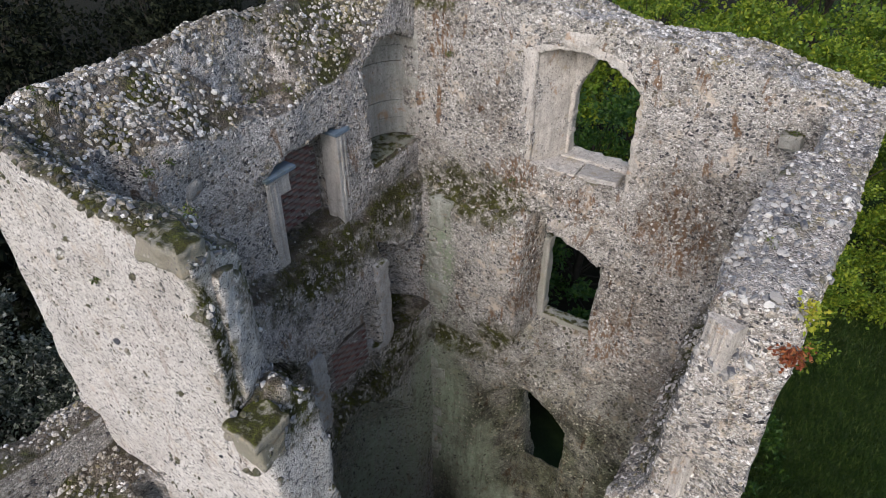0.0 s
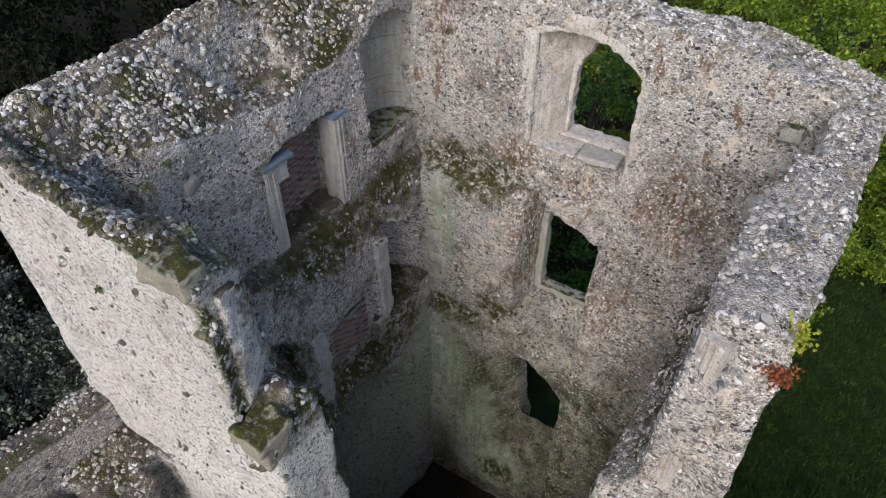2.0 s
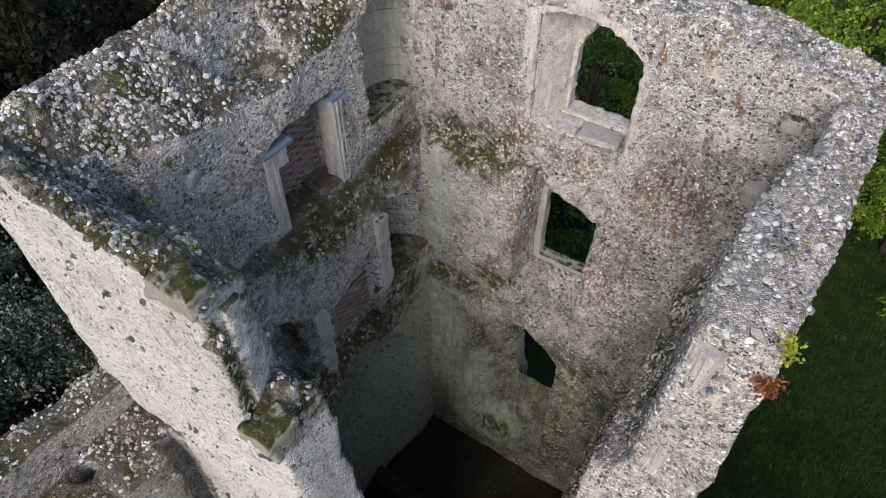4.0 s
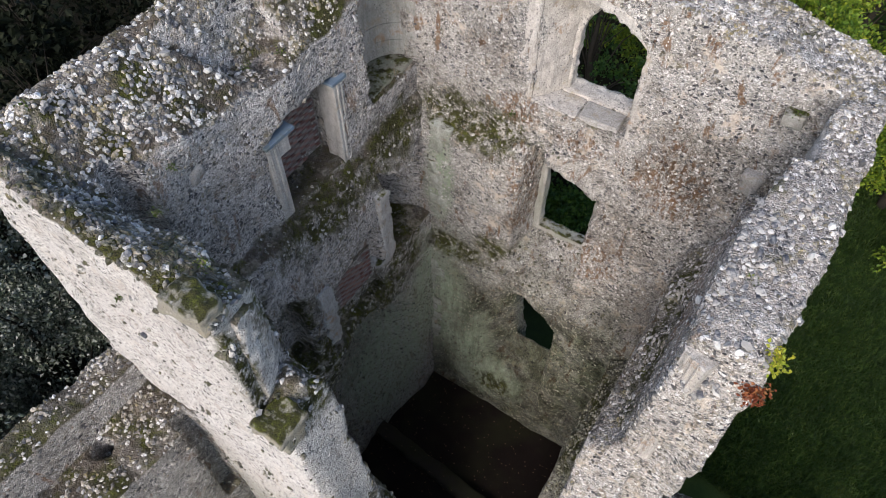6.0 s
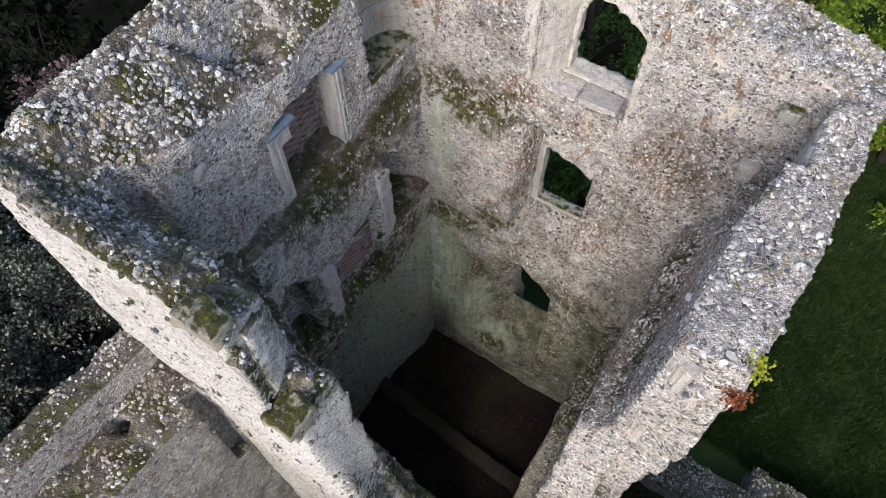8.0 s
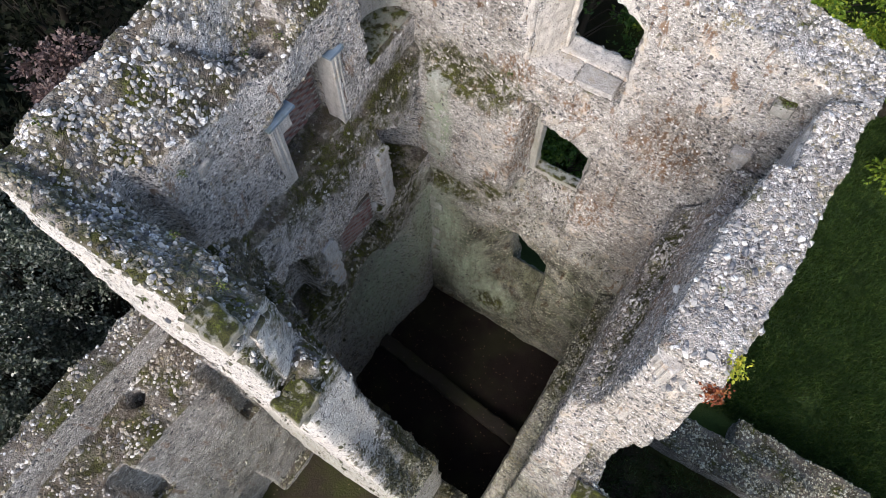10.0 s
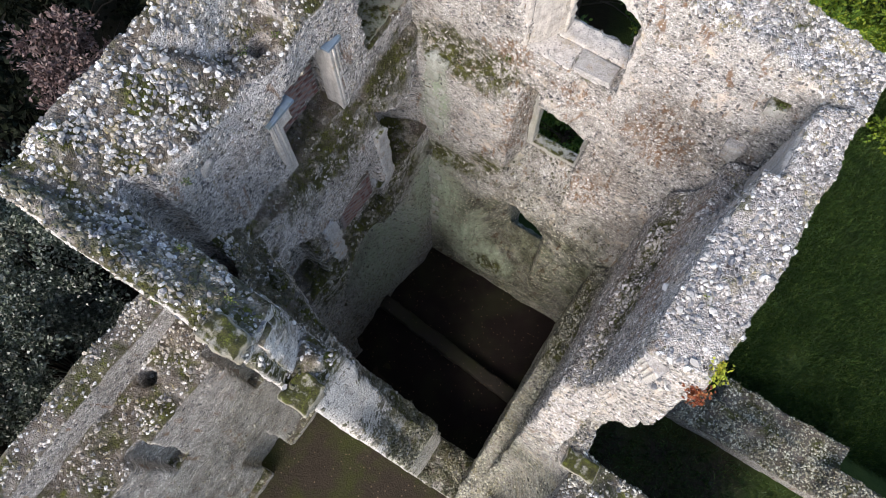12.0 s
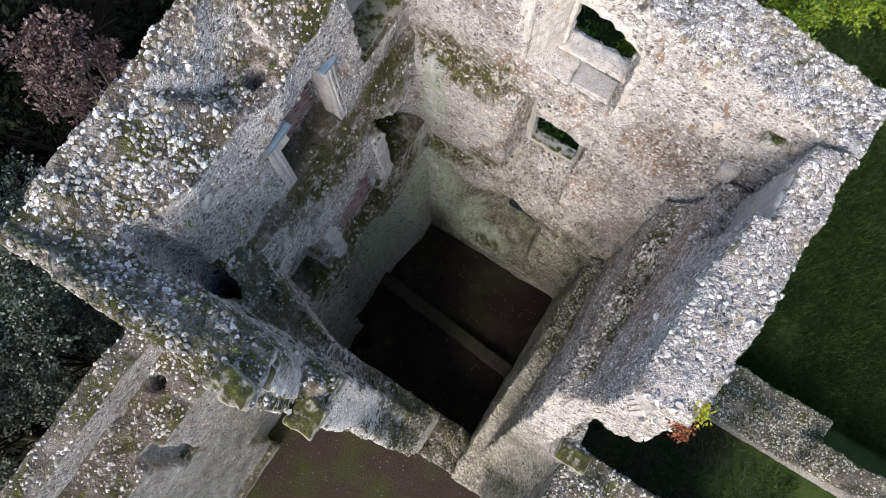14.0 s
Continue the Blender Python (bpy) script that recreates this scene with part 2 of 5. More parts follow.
def stone_material(name, a, b, moss=0.0, green=0.0, specks=0.0):
    """Dressed limestone: pale, streaked and pitted."""
    n = Nodes(name)
    color = n.mix(n.noise(2.4, 6, 0.65), a, b)
    streak = n.t.nodes.new("ShaderNodeMapping")
    streak.inputs["Scale"].default_value = (7, 7, 0.9)
    n.link(n.co, streak.inputs["Vector"])
    color = n.mix(n.ramp(n.noise(1.6, 4, 0.6, streak.outputs[0]), [(0.45, 0.0), (0.75, 0.55)]), color, (0.22, 0.21, 0.19))
    pit = n.ramp(n.voronoi(26).outputs["Distance"], [(0.08, 1.0), (0.2, 0.0)])
    pit = n.math("MULTIPLY", pit, n.ramp(n.noise(6, 3, 0.6), [(0.5, 0.0), (0.6, 1.0)]))
    color = n.mix(n.math("MULTIPLY", pit, 0.6), color, (0.12, 0.115, 0.10))
    color = n.mix(n.math("MULTIPLY", n.ramp(n.noise(1.9, 4, 0.6), [(0.4, 0.0), (0.6, 1.0)]), green), color, (0.16, 0.20, 0.13))
    color = n.mix(n.ramp(n.noise(75, 4, 0.8), [(0.42, 0.0), (0.62, 0.6)]), color, (0.16, 0.15, 0.13))
    blotch = n.ramp(n.noise(7, 6, 0.75), [(0.50, 0.0), (0.66, 0.6)])
    color = n.mix(blotch, color, (0.25, 0.225, 0.195))
    color = n.mix(n.ramp(n.noise(2.9, 5, 0.7), [(0.58, 0.0), (0.68, 0.55)]), color, (0.34, 0.27, 0.17))
    if specks:
        cell = n.voronoi(24)
        r, g, _b = n.xyz(cell.outputs["Color"])
        on = n.math("MULTIPLY", n.ramp(cell.outputs["Distance"], [(0.22, 1.0), (0.40, 0.0)]), n.ramp(g, [(0.45, 0.0), (0.5, specks)]))
        on = n.math("MULTIPLY", on, n.ramp(n.noise(2.2, 5, 0.7), [(0.40, 0.15), (0.58, 1.0)]))
        color = n.mix(on, color, n.ramp(r, [(0.0, (0.06, 0.062, 0.07)), (0.45, (0.17, 0.165, 0.16)), (0.8, (0.62, 0.60, 0.57))], "CONSTANT"))
        rust = n.ramp(n.noise(3.0, 5, 0.65, distortion=0.5), [(0.60, 0.0), (0.67, 0.6)])
        color = n.mix(rust, color, (0.33, 0.19, 0.09))
    if moss:
        f, c = moss_cover(n, 0.5, 0.85, (0.5 - 0.2 * moss, 0.62 - 0.2 * moss), 6.0)
        color = n.mix(f, color, c)
    h = n.math("SUBTRACT", n.noise(30, 5, 0.7), n.math("MULTIPLY", pit, 0.8))
    return n.finish(color, 0.85, n.bump(h, 0.9, 0.02), 0.25)


def brick_material():
    n = Nodes("old_brick")
    r = n.t.nodes.new("ShaderNodeObjectInfo").outputs["Random"]
    color = n.ramp(r, [(0.0, (0.13, 0.065, 0.055)), (0.4, (0.20, 0.10, 0.085)), (0.7, (0.27, 0.16, 0.14)), (1.0, (0.17, 0.11, 0.10))])
    color = n.mix(n.ramp(n.noise(5, 5, 0.65), [(0.45, 0.0), (0.7, 0.6)]), color, (0.08, 0.065, 0.06))
    color = n.mix(n.ramp(n.noise(4.5, 5, 0.65), [(0.42, 0.0), (0.56, 0.85)]), color, (0.25, 0.22, 0.205))
    return n.finish(color, 0.9, n.bump(n.noise(60, 4, 0.7), 0.5, 0.008), 0.2)


def slate_material():
    n = Nodes("blue_slate")
    color = n.mix(n.noise(9, 5, 0.6), (0.10, 0.15, 0.21), (0.20, 0.26, 0.32))
    color = n.mix(n.ramp(n.noise(4, 4, 0.6), [(0.5, 0.0), (0.65, 0.6)]), color, (0.12, 0.14, 0.10))
    return n.finish(color, 0.55, n.bump(n.noise(40, 4, 0.7), 0.3, 0.008), 0.4)


def soil_material(name, a, b, c, litter=0.5):
    """Damp earth with leaf litter and moss."""
    n = Nodes(name)
    color = n.mix(n.noise(1.2, 6, 0.65), a, b)
    color = n.mix(n.ramp(n.noise(0.55, 5, 0.6), [(0.48, 0.0), (0.66, 0.85)]), color, c)
    bits = n.voronoi(16)
    on = n.math("MULTIPLY", n.ramp(n.xyz(bits.outputs["Color"])[0], [(0.86, 0.0), (0.9, 1.0)]), n.ramp(bits.outputs["Distance"], [(0.2, 1.0), (0.3, 0.0)]))
    color = n.mix(n.math("MULTIPLY", on, litter), color, (0.20, 0.13, 0.08))
    return n.finish(color, 0.95, n.bump(n.noise(22, 6, 0.75), 0.8, 0.04), 0.15)


def ground_material():
    """One sheet: rough grass to the east, dark woodland mould to the west, trodden mossy earth round the ruin."""
    n = Nodes("ground")
    grass = n.mix(n.noise(9, 6, 0.75), (0.016, 0.032, 0.008), (0.050, 0.078, 0.017))
    grass = n.mix(n.ramp(n.noise(0.5, 5, 0.6), [(0.45, 0.0), (0.7, 0.7)]), grass, (0.075, 0.095, 0.022))
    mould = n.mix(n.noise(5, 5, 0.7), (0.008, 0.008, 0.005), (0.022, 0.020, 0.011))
    earth = n.mix(n.noise(3, 6, 0.7), (0.022, 0.017, 0.012), (0.052, 0.040, 0.028))
    earth = n.mix(n.ramp(n.noise(0.7, 5, 0.65), [(0.45, 0.0), (0.62, 0.8)]), earth, (0.040, 0.046, 0.012))
    bits = n.voronoi(13)
    on = n.math("MULTIPLY", n.ramp(n.xyz(bits.outputs["Color"])[0], [(0.90, 0.0), (0.93, 1.0)]), n.ramp(bits.outputs["Distance"], [(0.2, 1.0), (0.3, 0.0)]))
    earth = n.mix(n.math("MULTIPLY", on, 0.6), earth, (0.24, 0.18, 0.12))
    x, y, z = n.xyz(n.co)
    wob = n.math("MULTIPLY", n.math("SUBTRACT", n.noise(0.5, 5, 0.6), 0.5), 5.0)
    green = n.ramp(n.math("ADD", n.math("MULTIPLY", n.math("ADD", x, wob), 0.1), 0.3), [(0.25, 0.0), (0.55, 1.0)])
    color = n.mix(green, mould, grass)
    far_x = n.math("ABSOLUTE", n.math("SUBTRACT", x, 4.0))
    far_y = n.math("ABSOLUTE", n.math("ADD", y, 7.5))
    reach = n.math("ADD", n.math("MAXIMUM", n.math("SUBTRACT", far_x, 7.0), n.math("SUBTRACT", far_y, 7.0)), n.math("MULTIPLY", wob, 0.6))
    color = n.mix(n.ramp(n.math("ADD", n.math("MULTIPLY", reach, 0.25), 0.5), [(0.35, 1.0), (0.62, 0.0)]), color, earth)
    return n.finish(color, 0.95, n.bump(n.noise(16, 6, 0.75), 0.9, 0.06), 0.15)


def leaf_material(name, stops, through_light=0.35, rough=0.5, spec=0.4):
    n = Nodes(name)
    color = n.ramp(n.geo.outputs["Random Per Island"], stops)
    color = n.mix(n.ramp(n.noise(1.3, 4, 0.65), [(0.45, 0.0), (0.65, 0.6)]), color, stops[0][1])
    n.finish(color, rough, None, spec)
    if through_light:
        tr = n.t.nodes.new("ShaderNodeBsdfTranslucent")
        n.link(color, tr.inputs["Color"])
        mx = n.t.nodes.new("ShaderNodeMixShader")
        mx.inputs[0].default_value = through_light
        n.link(n.bsdf.outputs[0], mx.inputs[1])
        n.link(tr.outputs[0], mx.inputs[2])
        n.link(mx.outputs[0], n.out.inputs["Surface"])
    return n.mat


def bark_material(name, a, b):
    n = Nodes(name)
    return n.finish(n.mix(n.noise(6, 5, 0.7), a, b), 0.9, n.bump(n.noise(20, 4, 0.7), 0.6, 0.02), 0.2)


WARM = ((0.66, 0.63, 0.575), (0.46, 0.435, 0.39))
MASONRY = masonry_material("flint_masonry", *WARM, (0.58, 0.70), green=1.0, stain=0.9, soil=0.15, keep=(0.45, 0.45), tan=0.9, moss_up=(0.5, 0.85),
                           mossy=(((0.6, 0.25, 9.6), (1.5, 0.7, 0.6)), ((0.6, 0.0, 6.2), (1.1, 0.4, 0.28)), ((1.4, 0.2, 6.7), (0.5, 0.5, 0.5)), ((1.8, -0.1, 1.2), (0.8, 0.4, 0.5)), ((-0.3, 0.4, 12.9), (0.7, 0.6, 0.4))),
                           algae=(((0.0, 0.0, 4.6), (0.42, 0.5, 2.2)), ((0.1, 0.0, 4.0), (1.0, 0.8, 3.0)), ((0.1, 0.1, 8.0), (0.4, 0.5, 1.6)), ((1.6, 0.0, 2.4), (1.6, 0.5, 2.2))),
                           rusty=(((1.75, 0.55, 8.0), (0.2, 0.6, 1.0)), ((-0.05, 0.46, 12.2), (0.28, 0.3, 0.8)), ((1.75, 0.4, 8.8), (0.5, 0.5, 0.7)), ((3.5, 0.3, 7.6), (0.6, 0.4, 0.8)), ((4.2, 0.4, 10.0), (0.8, 0.3, 0.9)), ((1.5, 0.45, 10.2), (0.5, 0.3, 0.4)), ((2.6, 0.45, 10.0), (0.5, 0.3, 0.3))),
                           # last two zones: the bottom storey's weaker light, put into the colour
                           sooty_and_shaded=(((3.6, 0.3, 8.5), (1.5, 0.7, 0.8)), ((4.4, 0.4, 10.4), (1.0, 0.4, 1.0)), ((4.5, 0.2, 7.0), (0.8, 0.6, 1.6)), ((1.0, 0.46, 11.2), (0.5, 0.3, 0.6)), ((3.4, 0.0, 5.6), (1.4, 0.5, 0.5)), ((1.6, 0.0, 3.2), (1.6, 0.6, 1.9)), ((3.0, 0.0, 1.6), (1.6, 0.5, 1.2))))
# mortar paler than the other walls': the sun's brightness is put into its colour
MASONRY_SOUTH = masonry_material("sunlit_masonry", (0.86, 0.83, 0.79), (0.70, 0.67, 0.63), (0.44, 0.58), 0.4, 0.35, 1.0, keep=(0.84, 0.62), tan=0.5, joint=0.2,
                                mossy=(((-0.2, -4.7, 10.6), (1.3, 0.55, 1.6)), ((0.3, -4.6, 8.7), (1.4, 0.5, 0.9)), ((2.4, -4.9, 6.0), (1.4, 0.35, 1.6)), ((1.7, -5.85, 11.3), (0.3, 0.14, 1.3)), ((0.6, -5.2, 12.0), (1.6, 0.4, 1.0)), ((1.9, -5.3, 10.4), (0.6, 0.7, 0.5)), ((2.6, -4.9, 5.5), (1.2, 0.5, 2.5))), sooty_and_shaded=(((-0.2, -4.8, 10.6), (1.6, 0.6, 2.0)), ((0.6, -5.15, 11.7), (2.2, 0.4, 1.5))))
MASONRY_WEST = masonry_material("mossy_masonry", (0.78, 0.745, 0.71), (0.58, 0.55, 0.525), (0.46, 0.58), soil=1.0, keep=(0.40, 0.30), green=0.3, joint=0.5, tan=0.6,
                                mossy=(((-0.3, -2.4, 9.35), (0.9, 1.7, 0.62)), ((-1.0, -0.9, 12.9), (0.7, 0.9, 0.5)), ((-0.3, -0.9, 6.6), (0.7, 0.8, 0.8)), ((-0.1, -3.9, 7.6), (0.9, 0.6, 1.2)), ((-0.3, -0.5, 9.5), (0.8, 1.2, 0.6)), ((0.0, -2.0, 6.2), (0.7, 1.8, 0.65)), ((0.0, -3.6, 6.0), (0.8, 0.8, 1.2))),
                                algae=(((0.0, -0.3, 4.4), (0.8, 0.8, 2.6)), ((-0.1, -1.8, 3.0), (1.0, 1.8, 3.6))),
                                # great arch's recess: dirt and its shade, both put into the colour
                                sooty_and_shaded=(((-0.6, -2.3, 4.2), (0.55, 1.2, 2.2)), ((-0.6, -1.6, 4.8), (0.5, 0.8, 1.2))))
MASONRY_EAST = masonry_material("pale_masonry", (0.66, 0.61, 0.555), (0.50, 0.455, 0.405), (0.55, 0.68), 0.8, 0.5, 0.30, tan=1.0,
                                sooty_and_shaded=(((4.9, -1.6, 8.8), (0.8, 2.4, 0.6)), ((4.6, -1.2, 6.0), (0.8, 2.0, 1.2))),
                                mossy=(((4.6, -2.0, 5.5), (0.5, 2.2, 0.5)), ((5.05, -1.4, 9.2), (0.4, 2.2, 0.35))), rusty=(((5.25, -1.0, 9.9), (0.8, 1.6, 0.9)), ((5.3, -2.4, 10.6), (0.6, 0.9, 0.6)), ((4.8, -1.6, 8.6), (0.5, 1.6, 0.5))))
MASONRY_LOW = masonry_material("weathered_masonry", (0.50, 0.475, 0.45), (0.32, 0.29, 0.25), (0.45, 0.60), 0.35, 0.7, tan=0.2)
FLINT = flint_material("flint")
FLINT_PALE = flint_material("pale_flint", 1.0, 0.5, 0.8)
FLINT_RIM = flint_material("rim_flint", 1.0, 1.0)
FLINT_MOSSY_SHADE = flint_material("mossy_shade_flint", 1.0, 1.6)
FLINT_RIM_PALE = flint_material("pale_rim_flint", 1.0, 1.0, 0.65)
STONE = stone_material("limestone", (0.70, 0.68, 0.645), (0.52, 0.50, 0.47))
STONE_SPECK = stone_material("speckled_limestone", (0.74, 0.70, 0.645), (0.58, 0.54, 0.485), 0.0, 0.0, 0.9)
STONE_SLAB = stone_material("grey_slab", (0.56, 0.535, 0.50), (0.42, 0.40, 0.37), 0.0, 0.05, 0.6)
STONE_ALGAE = stone_material("algae_limestone", (0.62, 0.63, 0.57), (0.42, 0.45, 0.38), 0.1, 0.5, 0.5)
STONE_NICHE = stone_material("niche_limestone", (0.66, 0.645, 0.615), (0.40, 0.39, 0.365), 0.0, 0.25, 0.7)
STONE_GREEN = stone_material("green_slab", (0.32, 0.33, 0.27), (0.20, 0.21, 0.16), 0.25, 0.5, 0.4)
STONE_STREAK = stone_material("decayed_limestone", (0.66, 0.665, 0.66), (0.44, 0.445, 0.44), 0.1, 0.05, 0.6)
STONE_MOSSY = stone_material("mossy_limestone", (0.42, 0.39, 0.31), (0.23, 0.21, 0.16), 0.75, 0.2, 0.8)
STONE_DAMP = stone_material("damp_limestone", (0.46, 0.45, 0.42), (0.33, 0.33, 0.30), 0.3, 0.35)
BRICK, SLATE = brick_material(), slate_material()
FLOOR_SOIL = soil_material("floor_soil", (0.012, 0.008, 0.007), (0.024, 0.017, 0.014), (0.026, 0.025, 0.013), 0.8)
SLEEPER_SOIL = soil_material("sleeper_soil", (0.028, 0.024, 0.018), (0.055, 0.046, 0.037), (0.034, 0.038, 0.015), 0.9)
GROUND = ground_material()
LEAF_BRIGHT = leaf_material("spring_leaf", [(0.0, (0.06, 0.12, 0.012)), (0.4, (0.13, 0.22, 0.016)), (0.8, (0.24, 0.32, 0.025)), (1.0, (0.36, 0.40, 0.04))], 0.3)
LEAF_GREEN = leaf_material("green_leaf", [(0.0, (0.02, 0.06, 0.010)), (0.6, (0.045, 0.11, 0.015)), (1.0, (0.09, 0.16, 0.02))])
LEAF_DARK = leaf_material("evergreen_leaf", [(0.0, (0.020, 0.030, 0.017)), (0.5, (0.070, 0.090, 0.058)), (0.75, (0.18, 0.20, 0.15)), (1.0, (0.38, 0.39, 0.33))], 0.1, 0.35, 0.6)
# near-black copy of the evergreen leaf, with the wood's shade in its colour
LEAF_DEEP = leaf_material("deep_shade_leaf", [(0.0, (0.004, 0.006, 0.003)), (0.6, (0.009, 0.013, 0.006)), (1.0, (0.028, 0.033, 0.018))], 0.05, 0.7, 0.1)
LEAF_RUSSET = leaf_material("russet_leaf", [(0.0, (0.05, 0.032, 0.028)), (0.6, (0.12, 0.075, 0.068)), (1.0, (0.22, 0.16, 0.145))], 0.15, 0.45, 0.5)
LEAF_YELLOW = leaf_material("yellow_leaf", [(0.0, (0.25, 0.33, 0.03)), (0.6, (0.48, 0.47, 0.05)), (1.0, (0.60, 0.50, 0.08))])
LEAF_RED = leaf_material("dry_red_leaf", [(0.0, (0.20, 0.05, 0.02)), (0.6, (0.32, 0.10, 0.04)), (1.0, (0.42, 0.20, 0.07))])
LEAF_GRASS = leaf_material("grass_blade", [(0.0, (0.012, 0.034, 0.008)), (0.5, (0.034, 0.078, 0.014)), (0.85, (0.075, 0.13, 0.024)), (1.0, (0.15, 0.19, 0.05))], 0.25)
LEAF_WEED = leaf_material("weed_leaf", [(0.0, (0.035, 0.06, 0.010)), (0.6, (0.08, 0.12, 0.016)), (1.0, (0.18, 0.21, 0.04))])
BARK = bark_material("bark", (0.10, 0.085, 0.065), (0.20, 0.18, 0.15))
BARK_DARK = bark_material("dark_bark", (0.018, 0.016, 0.012), (0.05, 0.044, 0.034))
BARK_PALE = bark_material("pale_bark", (0.13, 0.115, 0.085), (0.24, 0.215, 0.17))


# ---- mesh tools ----
def mesh_object(name, verts, faces, material, parent=None, label="", smooth=False):
    me = bpy.data.meshes.new(name)
    verts = np.asarray(verts, dtype=np.float32)
    faces = np.asarray(faces, dtype=np.int32)
    k = faces.shape[1]
    me.vertices.add(len(verts))
    me.vertices.foreach_set("co", verts.ravel())
    me.loops.add(faces.size)
    me.loops.foreach_set("vertex_index", faces.ravel())
    me.polygons.add(len(faces))
    me.polygons.foreach_set("loop_start", np.arange(0, faces.size, k, dtype=np.int32))
    me.polygons.foreach_set("use_smooth", np.full(len(faces), smooth))
    me.update(calc_edges=True)
    me.materials.append(material)
    ob = new(name, me)
    if parent:
        ob.parent = parent
    if label:
        tagged(ob, label)
    return ob


def part(name, bm, material, parent, label=""):
    me = bpy.data.meshes.new(name)
    bm.to_mesh(me)
    bm.free()
    me.materials.append(material)
    ob = new(name, me)
    ob.parent = parent
    if label:
        tagged(ob, label)
    return ob


LATTICE = np.random.RandomState(7).rand(32, 32, 32).astype(np.float32)


def vnoise(X, Y, Z, size, shift=0):
    """Smooth value noise in -1..1 with features of about that size in metres."""
    out = 0.0
    parts = []
    for A, s in ((X, 3.7), (Y, 9.1), (Z, 5.3)):
        a = np.asarray(A, dtype=np.float32) / size + s + shift * 7.13
        i = np.floor(a).astype(np.int32)
        f = a - i
        parts.append((i & 31, (i + 1) & 31, f * f * (3 - 2 * f)))
    (x0, x1, fx), (y0, y1, fy), (z0, z1, fz) = parts
    for xi, wx in ((x0, 1 - fx), (x1, fx)):
        for yi, wy in ((y0, 1 - fy), (y1, fy)):
            for zi, wz in ((z0, 1 - fz), (z1, fz)):
                out = out + LATTICE[xi, yi, zi] * wx * wy * wz
    return out * 2 - 1


def surface(bounds, solid, h=0.05, rough=(0.035, 0.018)):
    """Vertices and quads of the solid (negative inside), by surface nets on a grid of step h, with a rubble unevenness."""
    (x0, x1), (y0, y1), (z0, z1) = bounds
    xs, ys, zs = (np.arange(a - 2 * h, b + 2 * h, h, dtype=np.float32) for a, b in ((x0, x1), (y0, y1), (z0, z1)))
    X, Y, Z = xs[:, None, None], ys[None, :, None], zs[None, None, :]
    shape = (len(xs), len(ys), len(zs))
    D = np.broadcast_to(solid(X, Y, Z), shape).astype(np.float32).copy()
    near = np.abs(D) < 0.25
    ix, iy, iz = np.nonzero(near)
    D[near] += rough[0] * vnoise(xs[ix], ys[iy], zs[iz], 0.42) + rough[0] * 0.6 * vnoise(xs[ix], ys[iy], zs[iz], 0.2, 1) + rough[1] * vnoise(xs[ix], ys[iy], zs[iz], 0.09, 2)
    D[0], D[-1], D[:, 0], D[:, -1], D[:, :, 0], D[:, :, -1] = 1, 1, 1, 1, 1, 1
    inside = D < 0
    nx, ny, nz = shape
    total = np.zeros((nx - 1, ny - 1, nz - 1), np.float32)
    P = [np.zeros_like(total) for _ in range(3)]
    corner = lambda A, i, j, k: A[i:nx - 1 + i, j:ny - 1 + j, k:nz - 1 + k]
    for axis in range(3):
        for b in (0, 1):
            for c in (0, 1):
                o = [b, c]
                o.insert(axis, 0)
                q = list(o)
                q[axis] = 1
                da, db = corner(D, *o), corner(D, *q)
                cross = (da < 0) != (db < 0)
                w = np.where(cross, da / np.where(cross, da - db, 1), 0)
                total += cross
                for k in range(3):
                    P[k] += np.where(cross, w if k == axis else o[k], 0)
    cells = total > 0
    index = np.full(total.shape, -1, np.int32)
    index[cells] = np.arange(cells.sum())
    ci, cj, ck = np.nonzero(cells)
    n = total[cells]
    V = np.stack([xs[ci] + h * P[0][cells] / n, ys[cj] + h * P[1][cells] / n, zs[ck] + h * P[2][cells] / n], 1)
    quads = []
    for axis in range(3):
        a, b = (axis + 1) % 3, (axis + 2) % 3
        s0 = [slice(1, -1)] * 3
        s0[axis] = slice(0, -1)
        s1 = list(s0)
        s1[axis] = slice(1, None)
        p, q = inside[tuple(s0)], inside[tuple(s1)]
        for flip, m in ((False, p & ~q), (True, ~p & q)):
            g = list(np.nonzero(m))
            for k in range(3):
                if k != axis:
                    g[k] = g[k] + 1

            def cell(da, db):
                c = [g[0].copy(), g[1].copy(), g[2].copy()]
                c[a] -= da
                c[b] -= db
                return index[c[0], c[1], c[2]]
            ring = [cell(1, 1), cell(0, 1), cell(0, 0), cell(1, 0)]
            quads.append(np.stack(ring[::-1] if flip else ring, 1))
    return V, np.concatenate(quads)


def slab(A, a, b):
    return np.maximum(a - A, A - b)


def block(X, Y, Z, x, y, z):
    return np.maximum(np.maximum(slab(X, *x), slab(Y, *y)), slab(Z, *z))


def line(A, *pairs):
    p = np.array(pairs, dtype=np.float32)
    return np.interp(A, p[:, 0], p[:, 1]).astype(np.float32)


# a rough stone shape: 12 corners, 20 faces
PHI = (1 + 5 ** 0.5) / 2
ICO_V = np.array([(-1, PHI, 0), (1, PHI, 0), (-1, -PHI, 0), (1, -PHI, 0), (0, -1, PHI), (0, 1, PHI), (0, -1, -PHI), (0, 1, -PHI), (PHI, 0, -1), (PHI, 0, 1), (-PHI, 0, -1), (-PHI, 0, 1)]) / 1.902
